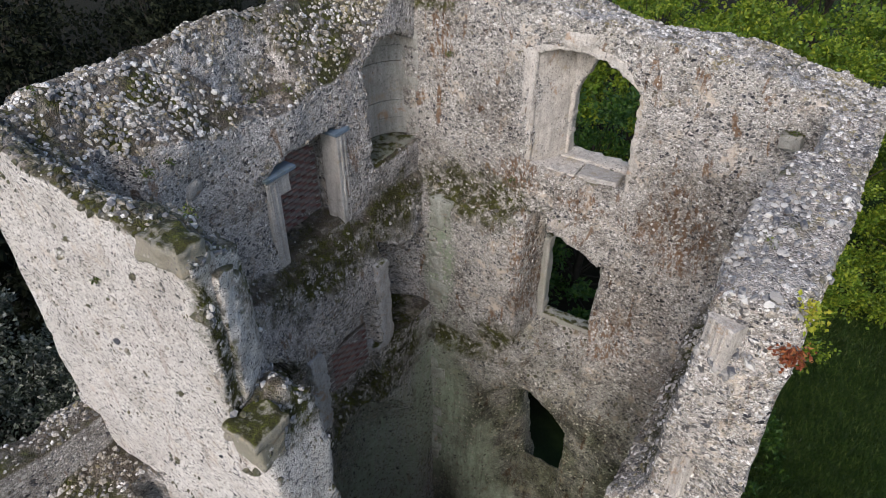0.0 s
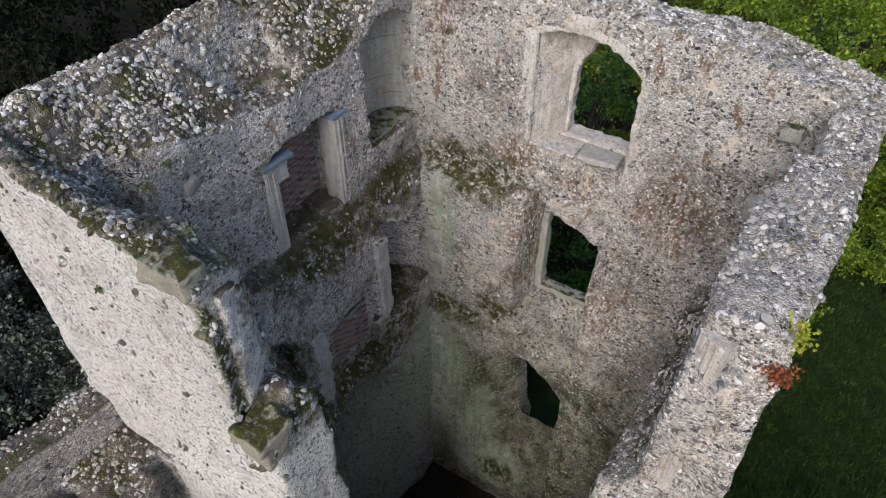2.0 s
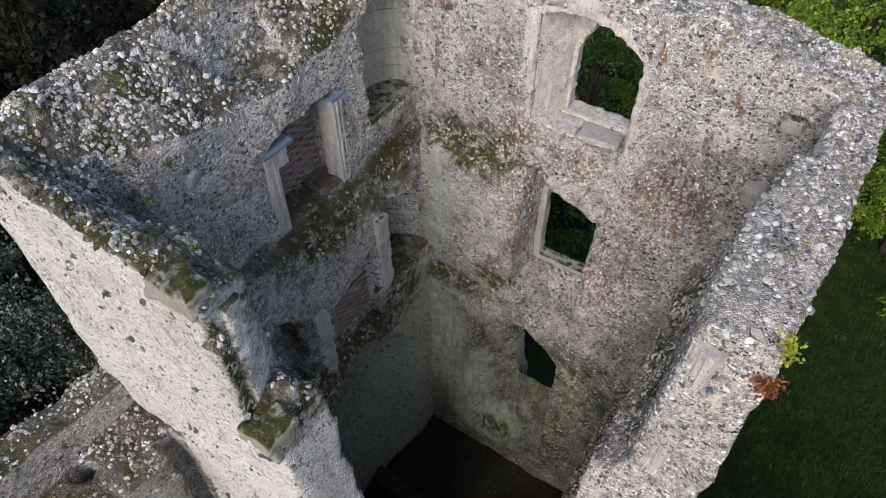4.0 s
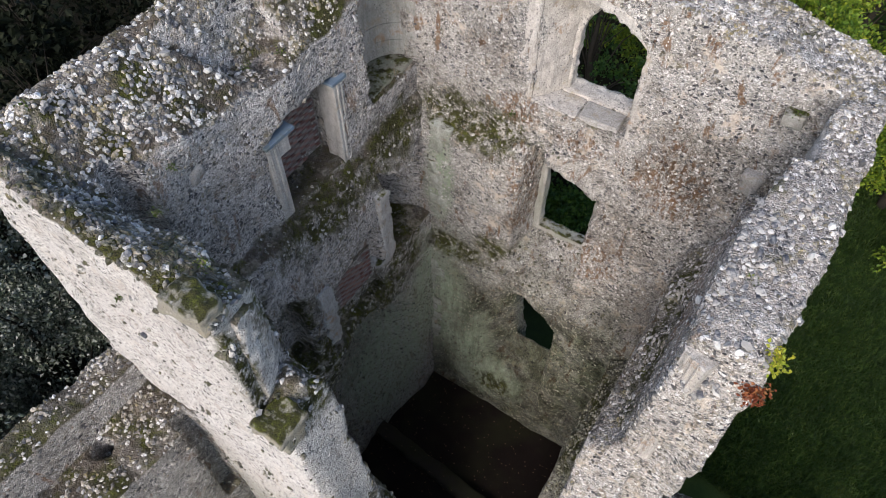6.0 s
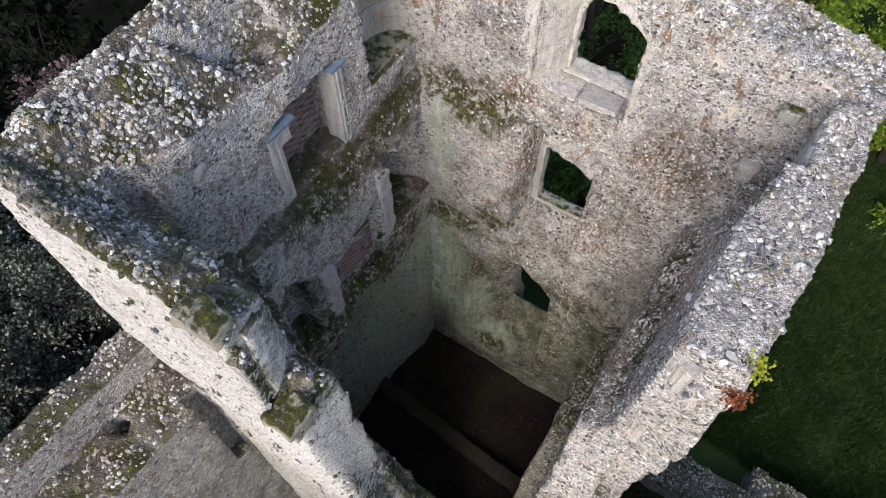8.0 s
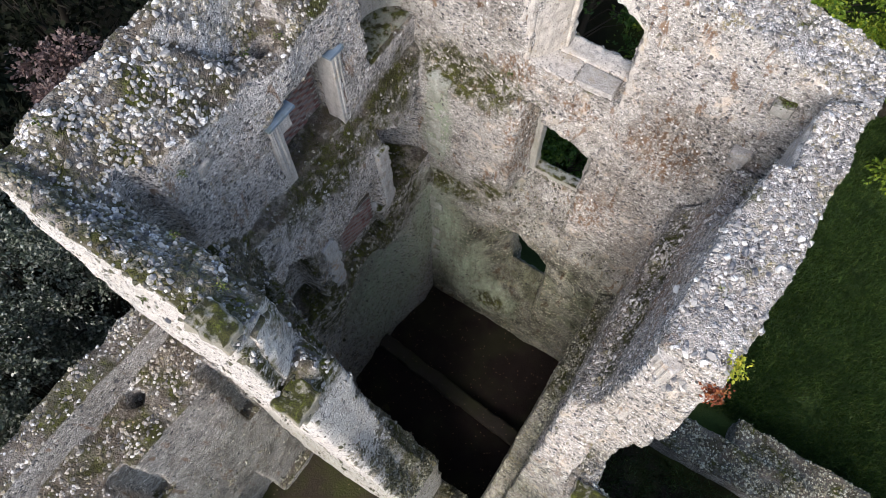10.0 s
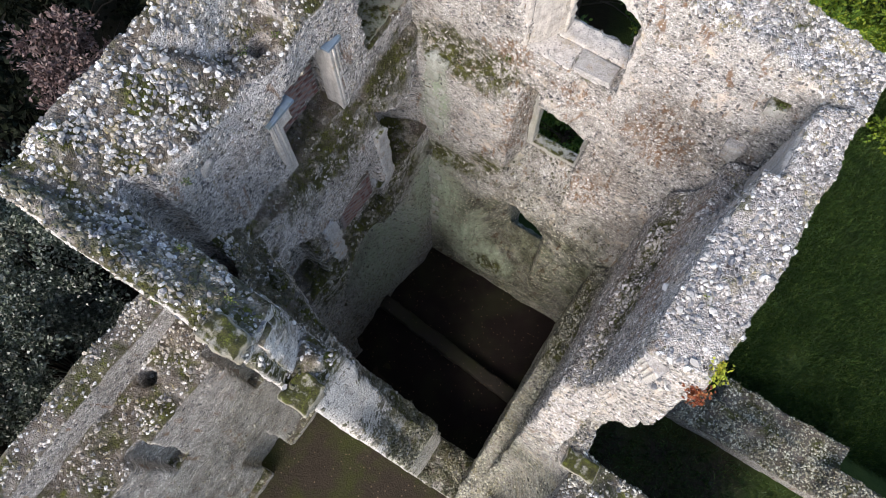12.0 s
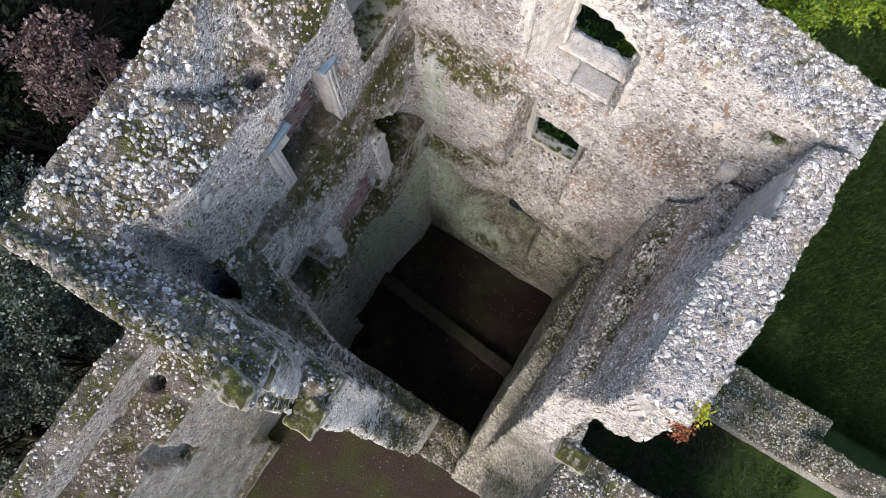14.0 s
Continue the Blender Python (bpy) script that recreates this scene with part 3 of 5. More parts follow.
ICO_F = np.array([(0, 11, 5), (0, 5, 1), (0, 1, 7), (0, 7, 10), (0, 10, 11), (1, 5, 9), (5, 11, 4), (11, 10, 2), (10, 7, 6), (7, 1, 8), (3, 9, 4), (3, 4, 2), (3, 2, 6), (3, 6, 8), (3, 8, 9), (4, 9, 5), (2, 4, 11), (6, 2, 10), (8, 6, 7), (9, 8, 1)])
RNG = np.random.RandomState(11)


def turned(nrm, count):
    """Frames (count, 3, 3) whose third row is the normal, spun at random."""
    r = RNG.randn(count, 3)
    u = np.cross(nrm, r)
    u /= np.linalg.norm(u, axis=1, keepdims=True) + 1e-9
    return np.stack([u, np.cross(nrm, u), nrm], 1)


def stones(points, normals, size, flat=0.6, proud=0.25):
    """Many rough stones as one vertex and face array."""
    n = len(points)
    shape = ICO_V[None] * (1 + RNG.uniform(-0.40, 0.28, (n, 12, 1)))
    dims = np.stack([size * RNG.uniform(0.9, 1.4, n), size * RNG.uniform(0.75, 1.1, n), size * flat * RNG.uniform(0.7, 1.3, n)], 1)
    v = np.einsum("nvi,nij->nvj", shape * dims[:, None], turned(normals, n)) + (points + normals * (size * proud)[:, None])[:, None]
    f = ICO_F[None] + (np.arange(n) * 12)[:, None, None]
    return v.reshape(-1, 3), f.reshape(-1, 3)


CHIP_F = np.array([(6, 7, 8), (0, 1, 6), (1, 7, 6), (1, 2, 7), (2, 3, 7), (3, 8, 7), (3, 4, 8), (4, 5, 8), (5, 6, 8), (5, 0, 6)])
_a, _b = np.arange(6) * math.pi / 3, np.arange(3) * math.pi * 2 / 3 + math.pi / 6
CHIP_V = np.concatenate([np.stack([np.cos(_a), np.sin(_a), 0 * _a - 0.5], 1), np.stack([0.55 * np.cos(_b), 0.55 * np.sin(_b), 0 * _b + 0.6], 1)])


def chips(points, normals, size):
    """Split flints bedded in a wall: only the side that shows, 10 faces each."""
    n = len(points)
    shape = CHIP_V[None] * (1 + RNG.uniform(-0.35, 0.35, (n, 9, 1)))
    dims = np.stack([size * RNG.uniform(0.8, 1.5, n), size * RNG.uniform(0.6, 1.0, n), size * RNG.uniform(0.35, 0.75, n)], 1)
    v = np.einsum("nvi,nij->nvj", shape * dims[:, None], turned(normals, n)) + points[:, None]
    f = CHIP_F[None] + (np.arange(n) * 9)[:, None, None]
    return v.reshape(-1, 3), f.reshape(-1, 3)


def strew(V, Q, density, keep=None):
    """Random points with normals on the quads; density in stones per square metre, or a function of points and normals."""
    a, b, c, d = (V[Q[:, k]] for k in range(4))
    nn = np.cross(c - a, d - b)
    area = np.linalg.norm(nn, axis=1) / 2
    nn /= np.maximum(np.linalg.norm(nn, axis=1, keepdims=True), 1e-9)
    mid = (a + b + c + d) / 4
    want = area * (density(mid, nn) if callable(density) else density)
    pick = np.repeat(np.arange(len(Q)), RNG.poisson(want))
    s, t = RNG.rand(len(pick), 1), RNG.rand(len(pick), 1)
    pts = (a[pick] * (1 - s) + b[pick] * s) * (1 - t) + (d[pick] * (1 - s) + c[pick] * s) * t
    return pts, nn[pick]


# ---- the tower: four walls of flint rubble ----
FLOOR_Z, UPPER_Z = 6.35, 9.75   # old floor lines


def north_solid(X, Y, Z):
    Z0, Z = Z, Z + 0.14 * vnoise(X, 0 * Y, 0 * Z, 0.7, 60) + 0.08 * vnoise(X, Y, 0 * Z, 0.25, 61)
    lower = line(Z, (-1, -0.08), (6.05, -0.06), (6.3, 0.12), (9.1, 0.12), (13.2, 0.12))
    ledge = line(Z, (9.30, 0.0), (9.62, 0.30), (13.2, 0.34))      # rough set-off under the top window, steep further east
    slope = line(Z, (7.2, 0.0), (8.9, 0.25), (10.1, 0.30), (13.2, 0.34))
    mixed = np.clip((X - 1.4) / 1.4, 0, 1)
    inner = lower + ledge * (1 - mixed) + slope * mixed
    Z = Z0
    top = line(X, (-1.8, 12.95), (-0.9, 13.15), (0.1, 13.2), (1.0, 13.0), (1.7, 12.95), (2.5, 12.8), (3.5, 12.72), (4.9, 12.6), (6.0, 12.35))
    d = np.maximum(np.maximum(inner - Y, Y - 1.42), slab(X, -1.75, 6.2))
    d = np.maximum(d, (Z - top - 0.07 * vnoise(X, Y, 0 * X, 0.5)) * 0.9)
    d = np.maximum(d, -0.8 - Z)
    # top window: splayed reveal and the light itself
    left = line(Y, (0.3, 1.52), (1.0, 1.96), (1.1, 1.98))
    right = line(Y, (0.3, 3.30), (1.0, 3.18), (1.05, 3.14))
    head = np.where(X > 2.35, 12.42 - 0.36 * np.abs((X - 2.35) / 0.85) ** 2, 12.42 - 0.16 * ((X - 2.35) / 0.8) ** 2)
    head = np.where(Y > 1.05, head - 0.12, head)
    d = np.maximum(d, -np.maximum(np.maximum(left - X, X - right), np.maximum(10.44 - Z, Z - head)))
    # middle window
    left = line(Y, (0.0, 1.72), (0.95, 1.86), (1.42, 1.80))
    right = line(Y, (0.0, 3.20), (0.95, 3.08), (1.42, 3.15))
    sill = line(Y, (0.0, 6.35), (0.95, 6.93), (1.17, 6.9), (1.2, 6.1), (1.42, 5.9))
    head = np.where(Y < 0.8, 9.42 - 0.5 * (X - 2.2) / 0.9, 9.05 - 0.1 * (X - 2.5)) + 0.09 * vnoise(X, 0 * Y, 0 * Z, 0.16, 66) + 0.05 * vnoise(X, 0 * Y, 0 * Z, 0.07, 67)
    d = np.maximum(d, -np.maximum(np.maximum(left - X, X - right), np.maximum(sill - Z, Z - head)))
    # bottom window, arched
    left = line(Y, (-0.2, 1.0), (0.85, 1.70), (1.42, 1.62)) + 0.13 * np.clip(4.8 - Z, 0, 3) * np.clip((Y - 0.2) / 0.6, 0, 1)
    right = line(Y, (-0.2, 3.18), (0.85, 2.92), (1.42, 2.9))
    sill = line(Y, (-0.2, 0.7), (0.8, 2.75), (0.9, 2.75), (0.95, 1.9), (1.42, 1.7))
    head = line(Y, (-0.2, 5.9), (0.85, 5.0), (1.42, 4.9)) - 0.6 * ((X - 2.2) / 0.9) ** 2
    d = np.maximum(d, -np.maximum(np.maximum(left - X, X - right), np.maximum(sill - Z, Z - head)))
    return d


def west_solid(X, Y, Z):
    Z0, Z = Z, Z + 0.16 * vnoise(0 * X, Y, 0 * Z, 0.7, 62) + 0.10 * vnoise(X, Y, 0 * Z, 0.25, 63)
    inner = line(Z, (-1, 0.02), (6.1, 0.02), (6.35, -0.10), (8.85, -0.14), (9.50, -0.36), (9.70, -0.56), (13, -0.58))
    Z = Z0
    outer_top = line(Y, (-6, 12.85), (-4.2, 12.92), (-3.1, 13.02), (-2.0, 13.02), (-0.8, 13.02), (0.3, 13.2))
    lip = line(Y, (-6, 12.6), (-5.3, 12.15), (-4.9, 12.1), (-4.5, 12.3), (-3.7, 12.02), (-3.2, 12.05), (-2.0, 12.05), (-0.9, 12.25), (-0.1, 12.9))
    part_in = np.clip((X + 1.45) / 0.85, 0, 1)
    top = outer_top + (lip - outer_top) * part_in + 0.07 * vnoise(X, Y, 0 * X, 0.45, 3)
    wobble = 0.05 * vnoise(0 * X, Y, Z, 0.55, 4)
    d = np.maximum(np.maximum(X - inner + wobble, -1.75 - X), slab(Y, -5.9, 0.6))
    d = np.maximum(d, (Z - top) * 0.85)
    d = np.maximum(d, -0.8 - Z)
    # passage mouth in the corner of the middle storey, its far side slanting
    side = -0.22 + (X + 1.07) * 0.48
    d = np.maximum(d, -np.maximum(np.maximum(np.maximum(-1.22 - Y, Y - side), -1.05 - X), slab(Z, 6.88, 9.0 + 0.2 * np.sin(Y * 3))))
    # dark recess at the other end of the middle storey
    d = np.maximum(d, -np.maximum(np.maximum(slab(Y, -4.3, -3.6), -0.7 - X), slab(Z, 6.4, 8.6 - 0.8 * np.abs(Y + 3.95))))
    # hollow of the flue in the wall's top, and the flue
    back = -1.45 + 0.30 * (13.0 - Z) + 0.05 * vnoise(0 * X, Y, Z, 0.4, 23)
    hollow = np.maximum(np.maximum(back - X, X + 0.62), np.maximum(-3.75 + 0.75 * (13.0 - Z) - Y, Y + 1.95 + 0.25 * (13.0 - Z)))
    d = np.maximum(d, -np.maximum(hollow, 12.0 + 0.2 * np.abs(Y + 2.6) + 0.08 * vnoise(X, Y, 0 * Z, 0.3, 24) - Z) * 0.8)
    d = np.maximum(d, -block(X, Y, Z, (-1.06, -0.80), (-2.72, -2.36), (11.4, 13.5)))
    # head of the broken stair in the corner
    d = np.maximum(d, -np.maximum(np.sqrt(((X + 0.48) / 1.65) ** 2 + (Y + 5.05) ** 2) - 0.23, 8.5 - Z))
    # top fireplace
    d = np.maximum(d, -block(X, Y, Z, (-1.1, 0.0), (-2.98, -1.62), (9.72, 11.32)))
    # corner niche, rounded
    tube = np.sqrt(((X + 0.60) * 1.15) ** 2 + (Y + 0.20) ** 2) - 0.72
    d = np.maximum(d, -np.maximum(tube, slab(Z, 10.30, 12.32 - 0.28 * np.abs((Y + 0.2) / 0.7) ** 2)))
    # middle fireplace
    d = np.maximum(d, -block(X, Y, Z, (-0.34, 0.3), (-3.0, -1.6), (6.3, 7.95 + 0.3 * (Y + 2.3))))
    # great arch of the bottom storey, fading out towards the corner
    back = line(Y, (-4, -0.33), (-2.6, -0.29), (-1.7, -0.20), (-1.0, -0.08), (-0.55, 0.03)) - 0.55 * np.clip(Z / 5.0, 0, 1) * line(Y, (-2.6, 1.0), (-1.3, 0.85), (-0.75, 0.0))
    span = Y + 2.57
    arch = 6.10 - 0.48 * np.maximum(span, 0) ** 2 - 1.25 * np.abs(np.minimum(span, 0)) ** 2.2 + 0.05 * vnoise(0 * X, Y, 0 * Z, 0.2, 25)
    d = np.maximum(d, -np.maximum(np.maximum(back - X, slab(Y, -3.85, -0.5)), np.maximum(Z - arch, -1 - Z)))
    return d


def south_solid(X, Y, Z):
    top = line(X, (-1.8, 12.85), (-0.5, 12.7), (1.0, 12.5), (1.8, 12.5)) - line(X, (-0.6, 0.75), (0.1, 0.65), (0.5, 0.35), (1.5, 0.3)) * np.clip((Y + 5.75) / 0.5, 0, 1)
    top = top + 0.07 * vnoise(X, Y, 0 * X, 0.45, 5) + 0.05 * vnoise(X, Y, 0 * X, 0.16, 17)
    d = np.maximum(slab(Y, -5.95, -4.82), slab(X, -1.75, 4.6))
    # the upper part stands back from a broken ledge that rakes down towards the breach
    lip = line(X, (-1.8, 9.7), (-0.4, 9.35), (0.6, 9.0), (1.2, 8.5), (1.6, 6.9), (2.3, 5.9), (2.8, 5.3), (3.42, 4.5), (3.50, 1.75), (4.6, 1.45))
    lip = lip + 0.35 * np.clip((-4.85 - Y) / 0.3, 0, 1) + 0.14 * vnoise(X, Y, 0 * X, 0.45, 14) + 0.06 * vnoise(X, Y, 0 * X, 0.15, 18)
    inner = line(Z, (6, -5.10), (10, -5.15), (12.0, -5.24), (13, -5.34)) + 0.05 * vnoise(X, 0 * Y, Z, 0.4, 19)
    d = np.maximum(d, np.minimum((Z - lip) * 0.6, Y - inner))
    # rubble that rounds off the corner under the stair
    fill = line(X, (-0.6, 9.65), (0.6, 9.05), (1.2, 8.6)) + 0.7 * np.clip((-(X + Y) * 0.707 - 3.3) / 0.5, 0, 1) + 0.16 * vnoise(X, Y, 0 * X, 0.4, 16)
    bulge = line(X, (-1.0, -4.05), (-0.5, -4.22), (0.6, -4.64), (1.2, -4.84))
    corner = np.maximum(np.maximum(Y - bulge, np.maximum(slab(X, -1.0, 1.25), -5.6 - Y)), np.maximum((Z - fill) * 0.6, 6.6 + 1.6 * (Y - bulge + 0.5) - Z))
    d = np.minimum(d, corner)
    d = np.maximum(d, (Z - top) * 0.9)
    # what is left east of the broken window: its sill, a drop, then a long rake
    rake = line(X, (1.9, 10.55), (2.0, 10.45), (2.08, 9.9), (2.3, 7.3), (2.5, 6.4), (2.8, 5.75), (3.3, 4.85), (3.42, 1.8), (4.6, 1.45))
    rake = rake + line(X, (2.0, 0.0), (2.15, 0.8), (2.45, 1.0), (3.3, 0.0)) * np.clip((-5.4 - Y) / 0.4, 0, 1) + 0.12 * vnoise(X, Y, 0 * X, 0.5, 6) + 0.07 * vnoise(X, Y, 0 * X, 0.17, 21)
    edge = line(Y, (-6, 1.72), (-5.2, 1.44))
    d = np.maximum(d, np.minimum((Z - rake) * 0.5, X - edge))
    d = np.maximum(d, -0.8 - Z)
    # shaft of the stair
    shaft = np.sqrt(((X + 0.48) / 1.65) ** 2 + (Y + 5.05) ** 2) - 0.23
    d = np.maximum(d, -np.maximum(shaft, 8.5 - Z))
    return d


def east_solid(X, Y, Z):
    Z0, Z = Z, Z + 0.2 * vnoise(0 * X, Y, 0 * Z, 0.9, 64) + 0.12 * vnoise(X, Y, 0 * Z, 0.3, 65)
    inner = line(Z, (-1, 4.43), (5.2, 4.43), (5.6, 4.76), (8.98, 4.83), (9.2, 5.08), (9.5, 5.18), (13, 5.28))
    Z = Z0
    inner = inner + line(Y, (-2.0, 0.0), (-0.9, 0.17)) * np.clip((Z - 10.5) / 0.8, 0, 1)
    top = line(Y, (-3.6, 12.0), (-3.0, 12.1), (-1.6, 12.25), (0.3, 12.45)) + 0.07 * vnoise(X, Y, 0 * X, 0.45, 7)
    outer = line(Y, (-6, 6.15), (-3.7, 6.02), (-3.0, 6.02), (-1.6, 6.12), (0.3, 6.12))
    d = np.maximum(np.maximum(inner - X, X - outer), slab(Y, -6.0, 0.3))
    # broken south end: the upper part overhangs, the lower part rakes down
    end = line(Z, (8.5, -3.3), (8.95, -3.52), (10.4, -3.6), (12.2, -3.4))
    low = line(Y, (-6, 1.7), (-5.2, 2.1), (-4.75, 3.2), (-4.3, 5.6), (-3.9, 7.9), (-3.5, 9.3), (-3.2, 13))
    shelf = line(Y, (-6, 1.7), (-4.74, 2.6), (-3.86, 3.4), (-3.1, 4.7), (-2.3, 5.4), (-1.5, 5.9), (-1.4, 13))
    lower = np.maximum(d, (Z - low - np.clip(X - 5.2, 0, 1) * line(Y, (-6, 4.0), (-4.75, 3.4), (-4.2, 0.6), (-3.9, 0.0)) - 0.12 * vnoise(X, Y, 0 * X, 0.4, 8)) * 0.4)
    lower = np.maximum(lower, np.minimum((Z - shelf) * 0.5, 4.82 - X))
    upper = np.maximum(d, np.maximum(end - Y + 0.1 * vnoise(X, 0 * Y, Z, 0.5, 9), 8.5 - Z))
    d = np.minimum(lower, upper)
    d = np.maximum(d, (Z - top) * 0.9)
    d = np.maximum(d, -0.8 - Z)
    # breach under the overhang: the lost window of the middle storey
    d = np.maximum(d, -np.maximum(np.maximum(slab(Y, -4.35, -3.32), 5.5 - X), np.maximum(6.3 - Z, Z - 8.85)))
    # dressed recess next to the corner
    d = np.maximum(d, -block(X, Y, Z, (5.0, 5.62), (-0.85, 0.6), (10.58, 13.0)))
    return d


def spur_solid(X, Y, Z):
    """Wall running out eastwards from the broken corner."""
    top = line(X, (5.9, 6.35), (7.0, 6.1), (9.0, 5.6), (11.5, 4.6)) + 0.15 * vnoise(X, Y, 0 * X, 0.5, 15)
    d = np.maximum(slab(X, 5.9, 11.5), slab(Y, -5.6, -3.87))
    return np.maximum(d, np.maximum((Z - top) * 0.8, -0.8 - Z))


def annexe_solid(X, Y, Z):
    top = np.where(X < -1.28, 8.8 + 0.12 * vnoise(0 * X, Y, 0 * X, 0.7, 10), 8.15 + 0.1 * vnoise(X, Y, 0 * X, 0.4, 11))
    d = np.maximum(slab(X, -1.8, -0.25), slab(Y, -13.0, -5.85))
    d = np.minimum(d, np.maximum(np.maximum(X + 0.05, -0.4 - X), np.maximum(slab(Y, -13.0, -5.85), Z - 0.35)))
    d = np.maximum(d, (Z - top) * 0.9)
    d = np.maximum(d, -0.8 - Z)
    # put-log hole, and a blocked opening in the inner face
    d = np.maximum(d, -np.maximum(np.sqrt((X + 1.05) ** 2 + (Y + 7.05) ** 2) - 0.17, 7.6 - Z))
    d = np.maximum(d, -block(X, Y, Z, (-0.52, 0.2), (-8.28, -7.86), (6.3, 8.6)))
    d = np.maximum(d, -block(X, Y, Z, (-0.55, 0.2), (-6.28, -5.98), (5.2, 8.6)))
    d = np.maximum(d, -block(X, Y, Z, (-0.55, 0.2), (-8.0, -7.1), (-0.1, 2.6)))
    return d


def ruin_solid(X, Y, Z):
    top = line(X, (6.2, 0.55), (9.5, 0.62), (12.4, 0.45), (12.6, 0.8), (17, 0.9)) + 0.1 * vnoise(X, Y, 0 * X, 0.5, 12)
    d = np.maximum(slab(X, 6.15, 19.0), slab(Y, -0.95 + 0.02 * X, 0.25))
    lump = np.maximum(slab(X, 9.3, 12.9), slab(Y, 0.2, 1.05))
    d = np.minimum(d, np.maximum(lump, Z - 0.45 - 0.15 * vnoise(X, Y, 0 * X, 0.6, 13)))
    return np.maximum(d, np.maximum((Z - top) * 0.8, -0.6 - Z))


def masonry(name, bounds, solid, label, material, h=0.06, density=150, rim_density=400, size=(0.016, 0.034), rim_size=(0.022, 0.038), picked=None, outside=None, sparse=0.3, level=0.35, face=None, rim=None, mossy_shade_ledges=False, bed=0.0):
    """A rubble wall: its core, the flints in its faces, and the larger ones on its broken top."""
    V, Q = surface(bounds, solid, h)
    wall = tagged(mesh_object(name, V, Q, material, smooth=True), label, "wall", kind="structure")
    seen = outside or (lambda p, n: np.ones(len(p), bool))
    pts, nn = strew(V, Q, lambda p, n: np.where(n[:, 2] < level, density, 0) * np.clip(p[:, 2] / 8, 0.75, 1) * seen(p, n) * np.clip(0.75 + 0.6 * vnoise(p[:, 0], p[:, 1], p[:, 2], 0.9, 20), 0.15, 1.2))
    v, f = chips(pts, nn, RNG.uniform(*size, len(pts)) * RNG.choice([0.8, 1.0, 1.3], len(pts)))
    tagged(mesh_object("face_flints", v, f, face or FLINT, wall), kind="stuff")
    pts, nn = strew(V, Q, lambda p, n: np.where(n[:, 2] >= level, rim_density, 0) * np.clip(0.95 + 1.3 * vnoise(p[:, 0], p[:, 1], p[:, 2], 0.35, 22), 0.10, 1.4) * np.where(p[:, 2] > 11.3, 1.0, sparse) * seen(p, n) * (p[:, 2] > 0.2))
    sz = RNG.uniform(*rim_size, len(pts)) * RNG.choice([0.65, 0.85, 1.0, 1.2, 1.5], len(pts), p=[0.15, 0.27, 0.34, 0.18, 0.06])
    if picked:
        own = picked(pts)
        ids = np.nonzero(own)[0][:290]
        single_stones(wall, pts[ids], nn[ids], sz[ids])
        rest = np.ones(len(pts), bool)
        rest[ids] = False
        pts, nn, sz = pts[rest], nn[rest], sz[rest]
    high = pts[:, 2] > 11.3
    for part_name, pick, stuff in (("rim_flints", high, rim or FLINT_RIM), ("ledge_flints", ~high, FLINT_MOSSY_SHADE if mossy_shade_ledges else rim or FLINT_RIM)):
        if pick.any():
            v, f = stones(pts[pick], nn[pick], sz[pick], 0.8, bed)
            tagged(mesh_object(part_name, v, f, stuff, wall), kind="stuff")
    pts, nn = strew(V, Q, lambda p, n: np.where(n[:, 2] >= level - 0.05, 130, 0) * np.where(p[:, 2] > 11.3, 1.0, sparse) * seen(p, n) * (p[:, 2] > 0.2))
    v, f = chips(pts, nn, RNG.uniform(0.010, 0.026, len(pts)))
    tagged(mesh_object("rim_chips", v, f, rim or FLINT_RIM, wall), kind="stuff")
    return wall


STONE_MESHES = []


def single_stones(wall, pts, nn, sz):
    """The flints one passes nearest, each an object, on a few shared meshes."""
    if not STONE_MESHES:
        for k in range(8):
            v, f = stones(np.zeros((1, 3)), np.array([[0, 0, 1.0]]), np.array([1.0]), 0.75, 0.0)
            me = bpy.data.meshes.new("flint_stone")
            me.from_pydata([tuple(p) for p in v], [], [tuple(map(int, q)) for q in f])
            me.materials.append(FLINT_ONE)
            STONE_MESHES.append(me)
    for p, n, s in zip(pts, nn, sz):
        ob = new("flint", STONE_MESHES[RNG.randint(8)])
        q = Vector(n).to_track_quat("Z", "Y").to_matrix().to_4x4()
        ob.matrix_basis = Matrix.Translation(Vector(p) + Vector(n) * s * 0.35) @ q @ Matrix.Rotation(RNG.rand() * 6.28, 4, "Z") @ Matrix.Diagonal((s, s, s, 1))
        ob.parent = wall


def flint_one_material():
    n = Nodes("single_flint")
    r = n.t.nodes.new("ShaderNodeObjectInfo").outputs["Random"]
    base = n.ramp(r, [(0.0, (0.04, 0.043, 0.055)), (0.2, (0.10, 0.105, 0.12)), (0.45, (0.20, 0.195, 0.19)), (0.7, (0.34, 0.325, 0.30)), (0.9, (0.60, 0.59, 0.56))])
    co = n.t.nodes.new("ShaderNodeNewGeometry").outputs["Position"]
    rind = n.ramp(n.noise(14, 5, 0.65, co), [(0.45, 0.0), (0.62, 0.55)])
    base = n.mix(rind, base, (0.52, 0.50, 0.45))
    base = n.mix(n.ramp(n.noise(9, 3, 0.6, co, 0.6), [(0.60, 0.0), (0.66, 0.8)]), base, (0.10, 0.105, 0.12))
    return n.finish(base, 0.6, n.bump(n.noise(48, 4, 0.7, co), 0.5, 0.01), 0.4)


FLINT_ONE = flint_one_material()

